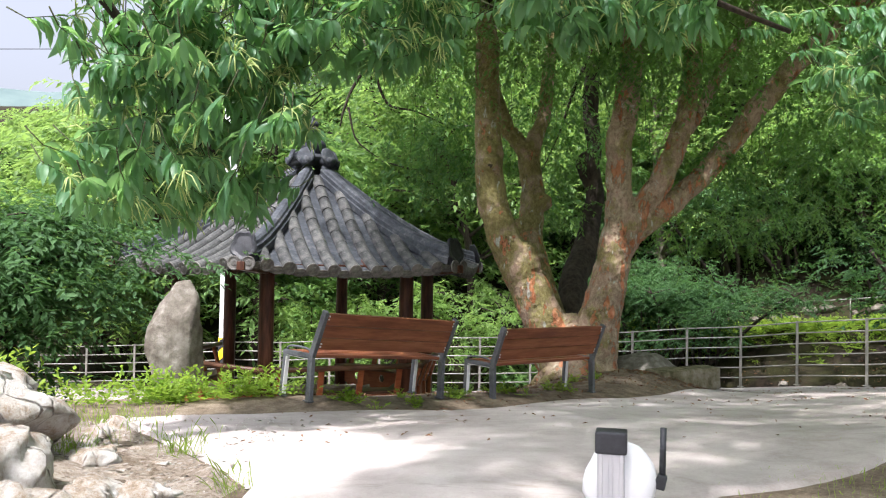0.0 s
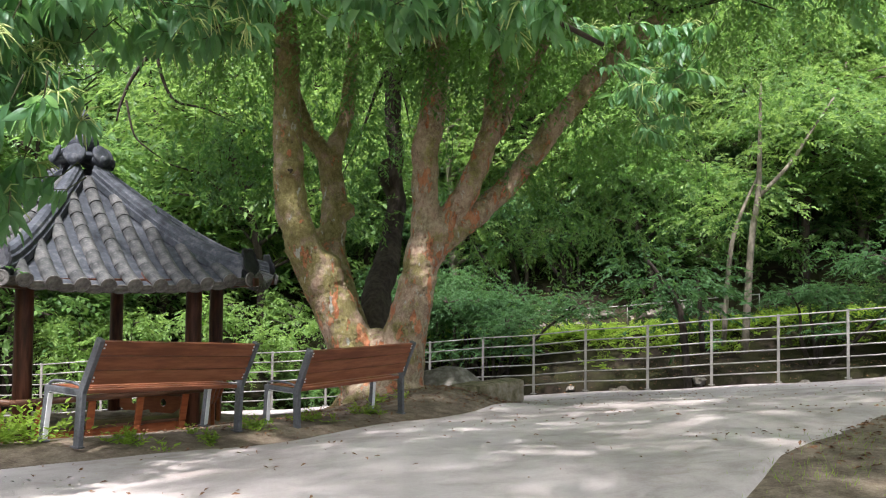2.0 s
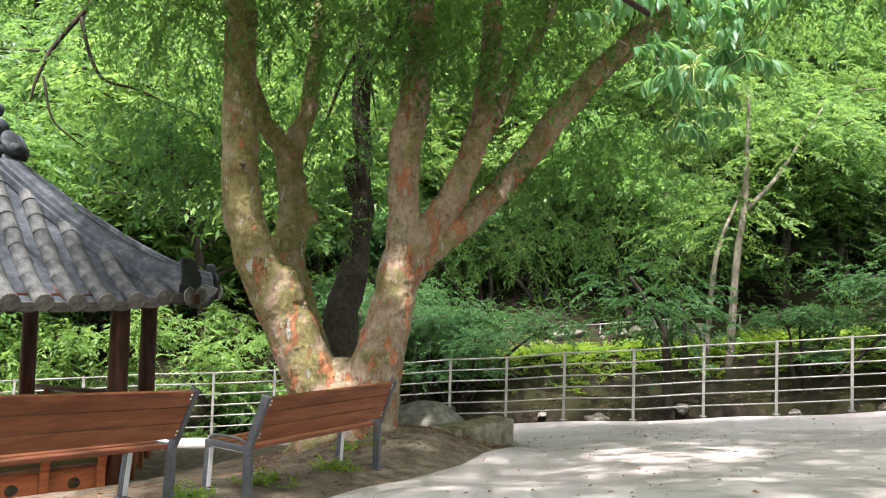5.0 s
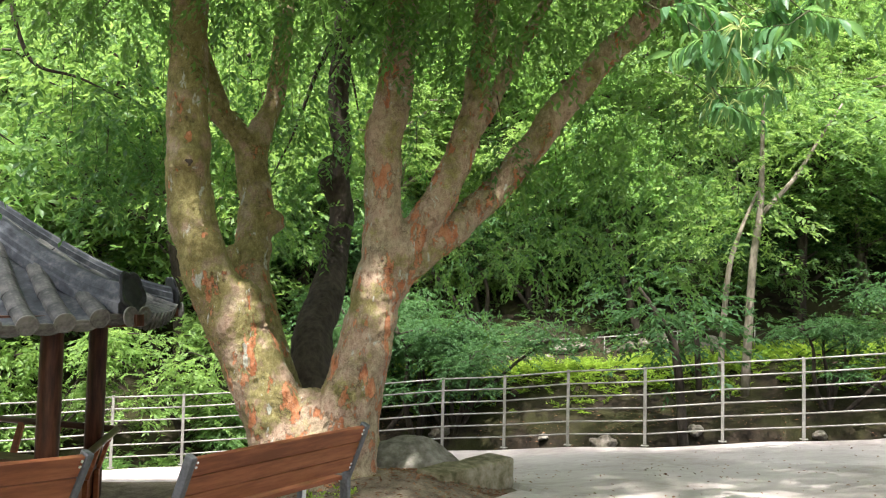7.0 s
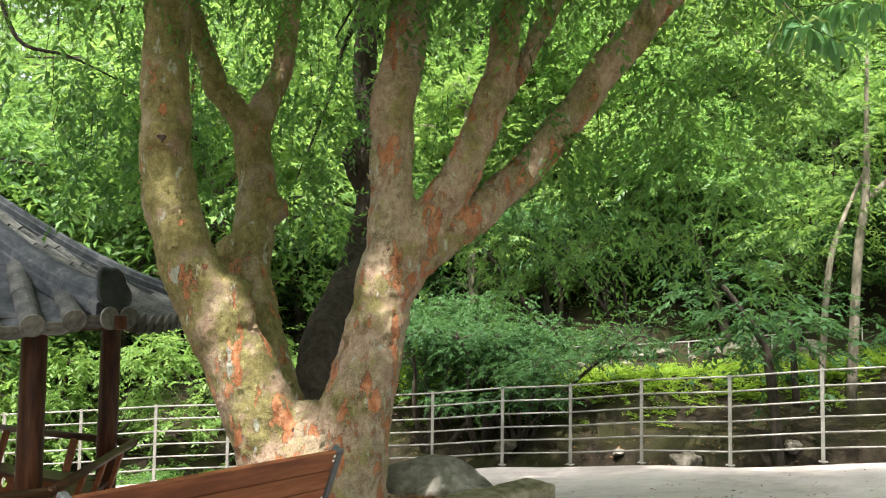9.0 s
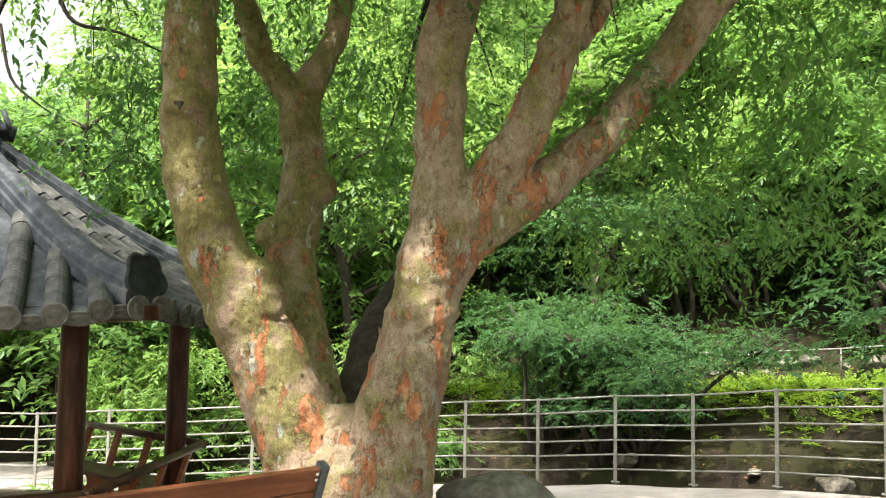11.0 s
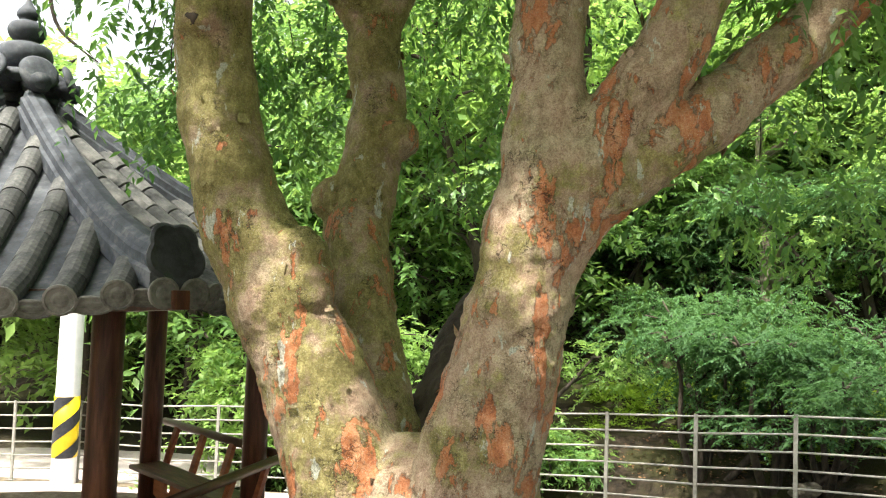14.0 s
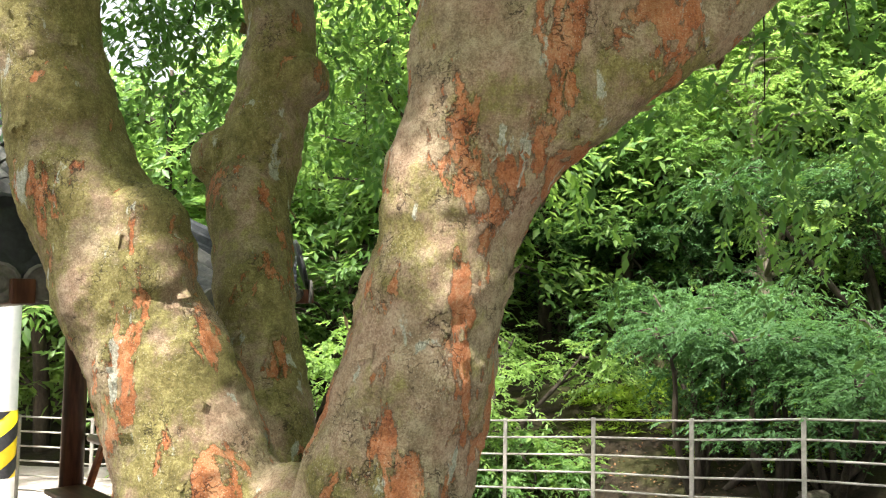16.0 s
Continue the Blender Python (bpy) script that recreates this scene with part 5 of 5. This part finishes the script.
def kerb_block(x, y, yaw, length, wide, tall, seed, label):
    """A rough-hewn kerb block with worn edges."""
    bm = box(length, wide, tall, None, 0.045)
    bmesh.ops.subdivide_edges(bm, edges=bm.edges[:], cuts=5, use_grid_fill=True)
    for v in bm.verts:
        v.co += v.co.normalized() * 0.035 * noise.fractal(v.co * 4 + Vector((seed, 0, 0)), 1.0, 2.0, 4)
    ob = part("kerb_stone", bm, MOSS_STONE, smooth=True, m=pose(x, y, hz(x, y) + tall * 0.02, 2, 0, yaw))
    return tagged(ob, label, "kerb stone", "kerb stones")


kerb_block(3.95, 9.85, 33, 1.25, 0.36, 0.34, 3.0, "long mossy weathered kerb stone edging the tree bed")
rock_rng = random.Random(41)
rock_spots = [(-2.05, 1.6, 0.58), (-2.6, 2.6, 0.5), (-1.35, 0.85, 0.32), (-3.1, 3.6, 0.4), (-0.95, 0.35, 0.26), (-2.3, 0.6, 0.45), (-3.7, 2.4, 0.5), (-1.6, 0.1, 0.3)]
rock_spots += [(rock_rng.uniform(-3.6, -0.5), rock_rng.uniform(0.2, 4.0), rock_rng.uniform(0.05, 0.2)) for _ in range(80)]
for i, (x, y, s) in enumerate(rock_spots):
    if x > -0.45 - 0.62 * (y - 1.3) - 0.1 and y > 0.6:
        continue
    stone_thing("rock", "pale tan weathered rock in the earth bank", "rock", x, y, (s, s * rock_rng.uniform(0.7, 0.95), s * rock_rng.uniform(0.5, 0.75)), i + 0.5, PALE_ROCK, 0.36, rock_rng.uniform(0, 180), 0.26, 0, "rocks by the track", 0, 17)
for i, (x, y) in enumerate(along_slope(4.5, 17, 0.42, 2.25, 3.1, 50) + along_slope(9.5, 14.5, 0.45, 6.9, 7.4, 51)):
    s = rock_rng.uniform(0.12, 0.34)
    stone_thing("bank_stone", "dark weathered stone in the far stream bank", "stone", x, y, (s, s * 0.8, s * 0.6), i * 1.3, STONE, 0.3, rock_rng.uniform(0, 180), 0.25, 0, "stones of the stream bank", 0, 10)


# ---- utility pole ----
def build_pole():
    x, y = -5.54, 18.74
    z = hz(x, y)
    pole = thing("utility_pole", "tall pale concrete pole with a yellow and black warning band", "pole", m=pose(x, y, z))
    part("shaft", as_mesh("shaft", lathe([(0.205, -0.1), (0.2, 1.0), (0.19, 4.0), (0.165, 9.5)], 24), True), WHITE, pole)
    lo, hi = -0.75 - z, 0.29 - z
    band = part("warning_band", as_mesh("warning_band", lathe([(0.207, lo), (0.207, hi)], 24), True), YELLOW, pole, "yellow band with slanting black stripes")
    for k in range(-4, 4):
        v, f, n = [], [], 48
        for j in range(n + 1):
            t = math.pi * 2 * j / n
            c = lo + 0.06 + (hi - lo) * 0.5 * k + (hi - lo) * j / n
            for dz in (0, 0.24):
                zz = min(max(c + dz, lo), hi)
                v.append((0.214 * math.cos(t), 0.214 * math.sin(t), zz))
        for j in range(n):
            f.append((2 * j, 2 * j + 2, 2 * j + 3, 2 * j + 1))
        part("stripe", mesh_from("stripe", v, f, True), BLACK, band)
    part("cross_arm", box(1.5, 0.09, 0.09, pose(0, 0, 9.0), 0.01), STEEL, pole)
    return pole


build_pole()
for (a, b), sag in ((((-5.54, 18.74, 8.0), (-24, 9.5, 6.4)), 0.5), (((-5.54, 18.74, 8.1), (9, 40, 14)), 0.6)):
    pts = [Vector(a).lerp(Vector(b), t) - Vector((0, 0, sag * 4 * t * (1 - t))) for t in np.linspace(0, 1, 12)]
    tagged(part("overhead_cable", tube("overhead_cable", pts, 0.009, 6), CABLE), "thin black overhead cable from the pole", "cable")


# ---- post with a black head by the track ----
def build_marker():
    x, y = 0.97, -0.66
    z = hz(x, y) + 0.02
    h = 1.80 - z
    t = thing("marker_post", "ribbed aluminium post with black cap and white bag", "post", m=pose(x, y, z, 0, 0, -12))
    prof = bmesh.new()
    box(0.062, 0.04, h - 0.05, pose(0, 0, (h - 0.05) / 2), 0.004, prof)
    for dx in (-0.023, 0.0, 0.023):
        box(0.01, 0.047, h - 0.05, pose(dx, 0, (h - 0.05) / 2), 0.002, prof)
    part("profile", prof, ALU, t)
    part("cap", box(0.072, 0.055, 0.052, pose(0, 0, h - 0.026), 0.006), BLACK, t, "black plastic cap")
    part("foot_plate", box(0.16, 0.14, 0.012, pose(0, 0, 0.006), 0.002), ALU, t)
    bag = boulder("bag", 0.085, 0.045, 0.1, 3.3, 0.12, 3)
    part("bag", bag, WHITE, t, "crumpled white plastic bag", m=pose(0.018, 0.055, h - 0.13))
    rod = part("rod", tube("rod", [(0.115, 0.06, h - 0.13), (0.117, 0.06, h + 0.0)], 0.0075, 10), BLACK, t, "thin black rod")
    part("rod_base", box(0.022, 0.022, 0.035, pose(0.113, 0.06, h - 0.125, 0, 12), 0.004), BLACK, rod)
    part("clamp", box(0.11, 0.012, 0.012, pose(0.06, 0.055, h - 0.12), 0.003), BLACK, rod)
    return t


build_marker()


# ---- handrail on the far bank ----
def build_far_rail():
    rail = thing("handrail", "thin weathered metal handrail on the far bank", "handrail")
    pts = []
    for x in np.linspace(8.4, 14.6, 5):
        y = float(fence_y(x)) + 6.5 / 0.85
        pts.append(Vector((x, y, hz(x, y))))
    for p in pts:
        part("post", tube("post", [p - Vector((0, 0, 0.1)), p + Vector((0, 0, 0.6))], 0.015, 8), STEEL, rail)
    for up in (0.58,):
        part("rail", tube("rail", [p + Vector((0, 0, up)) for p in pts], 0.015, 8), STEEL, rail)


build_far_rail()


# ---- undergrowth ----
def undergrowth(name, label, spots, seed, leaf, mat, reach=0.3, per=10, up=0.5, per_spot=7, ratio=0.45, group=""):
    """Low leafy growth about the given places (x, y, spread, how many)."""
    rng = np.random.default_rng(seed)
    o = []
    for x, y, r, n in spots:
        q = rng.normal(0, r * 0.5, (n, 2)) + np.array([x, y])
        o.append(np.column_stack([q, height(q[:, 0], q[:, 1])]))
    o = np.repeat(np.concatenate(o), per_spot, axis=0)
    d = rng.normal(0, 1, o.shape) * np.array([1, 1, 0.2]) + np.array([0, 0, up])
    base, axis, upv, ln, w = sprays(rng, o, d, per, reach, leaf, ratio, 0.25)
    axis[:, 2] += 0.25
    ob = part(name, leaf_mesh(name, base, axis, upv, ln, w), mat)
    return tagged(ob, label, "plants", kind="stuff")


def grass(name, label, spots, seed, tall, mat):
    rng = np.random.default_rng(seed)
    o, size = [], []
    for x, y, r, n in spots:
        q = rng.normal(0, r * 0.5, (n, 2)) + np.array([x, y])
        o.append(np.column_stack([q, height(q[:, 0], q[:, 1]) - 0.01]))
        size.append(np.full(n, tall) * rng.uniform(0.4, 1.2, n))
    o, size = np.concatenate(o), np.concatenate(size)
    axis = rng.normal(0, 0.3, o.shape) + np.array([0, 0, 1.0])
    side = rng.normal(0, 1, o.shape)
    ob = part(name, leaf_mesh(name, o, axis, side, size, 0.0025 + size * 0.012, 0.1, 0.35, True), mat)
    return tagged(ob, label, "grass", kind="stuff")


bank = [(x, y, 0.9, 22) for x, y in along_slope(4, 20, 0.6, 5.0, 6.2, 60) + along_slope(4, 20, 0.8, 4.7, 5.4, 61)]
undergrowth("bank_plants", "bright green low plants on the far bank", bank, 62, 0.09, LEAF_WEED, 0.32, 10, 0.6, 6)
slope = [(x, y, 1.3, 18) for x, y in along_slope(2, 24, 1.3, 7, 10, 63) + along_slope(0, 26, 1.4, 10, 14, 64) + along_slope(-2, 28, 1.6, 14, 20, 65)]
undergrowth("slope_plants", "green undergrowth on the wooded slope", slope, 66, 0.13, LEAF_HILL, 0.55, 10, 0.6, 5)
left_side = [(x, y, 1.0, 18) for x, y in along_slope(-3.2, 2.2, 0.8, 0.5, 4.5, 67)]
undergrowth("stream_plants", "light green plants beyond the railing", left_side, 68, 0.13, LEAF_LIGHT, 0.45, 10, 0.8, 5)
undergrowth("weeds", "yellow-green weeds about the standing stone", [(-2.3, 5.45, 0.34, 34), (-1.7, 5.6, 0.34, 20), (-2.9, 5.3, 0.35, 12), (-1.25, 5.75, 0.25, 8), (-4.2, 5.5, 0.7, 14)], 70, 0.065, LEAF_WEED, 0.42, 10, 1.5, 3, 0.6)
undergrowth("weeds", "small green weeds under the benches", [(0.55, 6.75, 0.2, 7), (0.1, 6.1, 0.3, 6), (1.2, 7.3, 0.3, 8), (1.9, 7.95, 0.2, 8), (-0.4, 5.6, 0.3, 8), (2.3, 8.9, 0.25, 5)], 71, 0.05, LEAF_WEED, 0.16, 8, 1.0, 4, 0.5)
undergrowth("weeds", "tall pale green weeds at the edge of the bank", [(-3.6, 4.4, 0.4, 12), (-4.3, 4.6, 0.3, 10), (-4.8, 6.2, 0.8, 40), (-6.5, 7.5, 1.2, 60)], 72, 0.09, LEAF_WEED, 0.6, 12, 2.2, 4, 0.45)
grass("grass_tufts", "tufts of fresh grass between rocks and paving", [(-1.0, 2.15, 0.12, 70), (-0.45, 1.3, 0.1, 40), (-1.9, 3.3, 0.16, 60), (-1.55, 1.9, 0.12, 60), (-2.35, 4.1, 0.4, 90), (-1.6, 2.6, 0.5, 50), (-2.0, 4.2, 0.3, 50)], 74, 0.17, LEAF_WEED)
grass("grass_tufts", "short grass at the edge of the paving", [(2.6, 1.35, 0.5, 260), (3.4, 2.0, 0.5, 200), (1.95, 0.9, 0.3, 120), (4.4, 2.9, 0.6, 120)], 75, 0.05, LEAF_WEED)


def litter(name, label, areas, seed, size, mat, lift):
    rng = np.random.default_rng(seed)
    o = []
    for x0, x1, y0, y1, n in areas:
        q = np.column_stack([rng.uniform(x0, x1, n), rng.uniform(y0, y1, n)])
        o.append(np.column_stack([q, height(q[:, 0], q[:, 1]) + lift]))
    o = np.concatenate(o)
    axis = rng.normal(0, 1, o.shape) * np.array([1, 1, 0.12])
    up = np.array([0, 0, 1.0]) + rng.normal(0, 0.3, o.shape)
    ln = size * rng.uniform(0.4, 1.3, len(o))
    return tagged(part(name, leaf_mesh(name, o, axis, up, ln, ln * 0.4, 0.6, 0.3), mat), label, "leaf litter", kind="stuff")


litter("leaf_litter", "dry brown leaves under the tree", [(1.2, 4.3, 8.6, 11.2, 1500), (-0.5, 2.6, 6.4, 9.0, 500), (3.2, 4.4, 9.3, 10.4, 700)], 80, 0.05, DRY_LEAF, 0.012)
litter("leaf_litter", "scattered dry bits on the concrete", [(-1, 4, 2.5, 7, 150), (3, 9, 5, 12, 260), (5, 11, 9, 13, 120)], 81, 0.045, DRY_LEAF, 0.034)
litter("leaf_litter", "brown leaves on the bank of the stream", [(x - 0.6, x + 0.6, y - 0.6, y + 0.6, 90) for x, y in along_slope(4.5, 16, 0.7, 2.3, 3.8, 52)], 84, 0.07, DRY_LEAF, 0.03)
litter("leaf_litter", "brown leaf litter on bare earth beside the paving", [(3.6, 6.5, 1.5, 3.8, 900), (5, 10, 2.5, 5, 900)], 82, 0.05, DRY_LEAF, 0.012)
litter("pebbles", "small pale stones in the earth bank", [(-3.2, -0.5, 0.6, 4.2, 900)], 83, 0.04, PALE_ROCK, 0.034)


# ---- the dark broadleaf at the edge of the square ----
def build_broadleaf(x, y):
    tree = build_tree("tree", "dark broadleaf tree with large drooping leaves", 90, 3.2, 1.9, LEAF_SHADE, BARK_DARK, 0.13, 34, 26, 0.12, False, 10, 0.42)
    tree.matrix_basis = pose(x, y, hz(x, y) - 0.1)
    return tree


build_broadleaf(-5.6, 8.2)
second = build_tree("tree", "small broadleaf tree with drooping dark leaves", 91, 2.8, 1.5, LEAF_SHADE, BARK_DARK, 0.12, 26, 22, 0.15, False, 10, 0.42)
second.matrix_basis = pose(-6.9, 5.6, hz(-6.9, 5.6) - 0.1)

dark_bank = build_tree("shrub", "dark spreading shrub overhanging the stream", 92, 2.9, 1.5, LEAF_SHADE, BARK_DARK, 0.085, 24, 26, 0.5, True)
scatter([dark_bank], [(6.5, 20.7), (7.3, 20.4), (5.4, 21.4), (6.1, 22.0), (15.4, 14.2), (16.8, 13.6), (14.0, 15.6)] + along_slope(3, 24, 1.5, 8.0, 10.5, 14) + along_slope(4, 24, 2.4, 11, 13, 15), 93, (0.8, 1.2))


# ---- stems that show among the leaves of the slope ----
def build_slim_tree(label, stems, bark, spray_mat, seed):
    """A slim tree given by its stems, with leafy twigs at their ends."""
    x, y, z = stems[0][0][:3]
    root = thing("tree", label, "tree", "trees on the slope", m=pose(x, y, hz(x, y)))
    inv = root.matrix_basis.inverted()
    rng = np.random.default_rng(seed)
    lines, ends = [], []
    for s in stems:
        line = smooth_line([(s[0][0], s[0][1], min(s[0][2], hz(s[0][0], s[0][1]) - 0.1) if s is stems[0] else s[0][2], s[0][3])] + list(s[1:]), 4)
        lines.append(([inv @ Vector(v[:3]) for v in line], [v[3] for v in line]))
        ends += [np.array(inv @ Vector(v[:3])) for v in line[-6:]]
    part("trunk", join_tubes("trunk", lines, 8), bark, root)
    c = np.repeat(np.array(ends), 16, axis=0)
    q = rng.normal(0, 1, c.shape) * np.array([0.7, 0.7, 0.25])
    part("crown", leaf_mesh("crown", *sprays(rng, c + q, q, 12, 0.6, 0.17, 0.42, 0.35)), spray_mat, root)
    return root


build_slim_tree("slim pale-stemmed tree forking above the far bank", [
    [(13.0, 17.0, 2.27, 0.10), (13.2, 17.0, 3.22, 0.085), (13.41, 17.0, 4.54, 0.075), (13.47, 17.0, 6.02, 0.05), (13.51, 17.0, 7.6, 0.03)],
    [(13.45, 17.0, 4.5, 0.06), (14.31, 17.0, 5.33, 0.05), (15.02, 17.0, 6.28, 0.035), (15.74, 17.0, 7.25, 0.02)]], BARK_PALE, LEAF_LIGHT, 101)
build_slim_tree("slim pale leaning tree on the far bank", [[(12.7, 17.5, 2.2, 0.07), (12.9, 17.5, 2.9, 0.065), (13.2, 17.5, 3.98, 0.05), (13.75, 17.5, 5.1, 0.03)]], BARK_PALE, LEAF_LIGHT, 102)
build_slim_tree("dark leaning tree at the edge of the stream", [
    [(11.15, 16.5, 0.4, 0.10), (10.9, 16.5, 1.4, 0.09), (10.46, 16.5, 2.16, 0.07), (10.0, 16.5, 2.75, 0.04)],
    [(11.55, 16.6, 0.5, 0.07), (11.48, 16.6, 1.6, 0.06), (11.4, 16.6, 2.3, 0.03)]], BARK_DARK, LEAF_SHADE, 103)


# ---- dry leaves caught on the roof ----
def roof_litter():
    rng = np.random.default_rng(105)
    o = []
    for _ in range(260):
        a0 = radians(PTURN + (270 if rng.random() < 0.7 else 210))
        u = rng.uniform(0.45, 0.98)
        w = rng.integers(-4, 5) * (EAVE_R / 10) + EAVE_R / 20 + rng.normal(0, 0.03)
        d = EAVE_R * math.cos(math.pi / 6) * u
        if abs(w) > EAVE_R / 2 * u - 0.15:
            continue
        o.append((PX + d * math.cos(a0) - w * math.sin(a0), PY + d * math.sin(a0) + w * math.cos(a0), roof_z(u) + 0.045))
    o = np.array(o)
    axis = rng.normal(0, 1, o.shape) * np.array([1, 1, 0.3])
    ln = rng.uniform(0.03, 0.09, len(o))
    tagged(part("leaf_litter", leaf_mesh("leaf_litter", o, axis, np.array([0, 0, 1.0]) + rng.normal(0, 0.3, o.shape), ln, ln * 0.6, 0.6, 0.3), DRY_LEAF), "dry brown leaves lying between the roof tiles", "leaf litter", kind="stuff")


roof_litter()
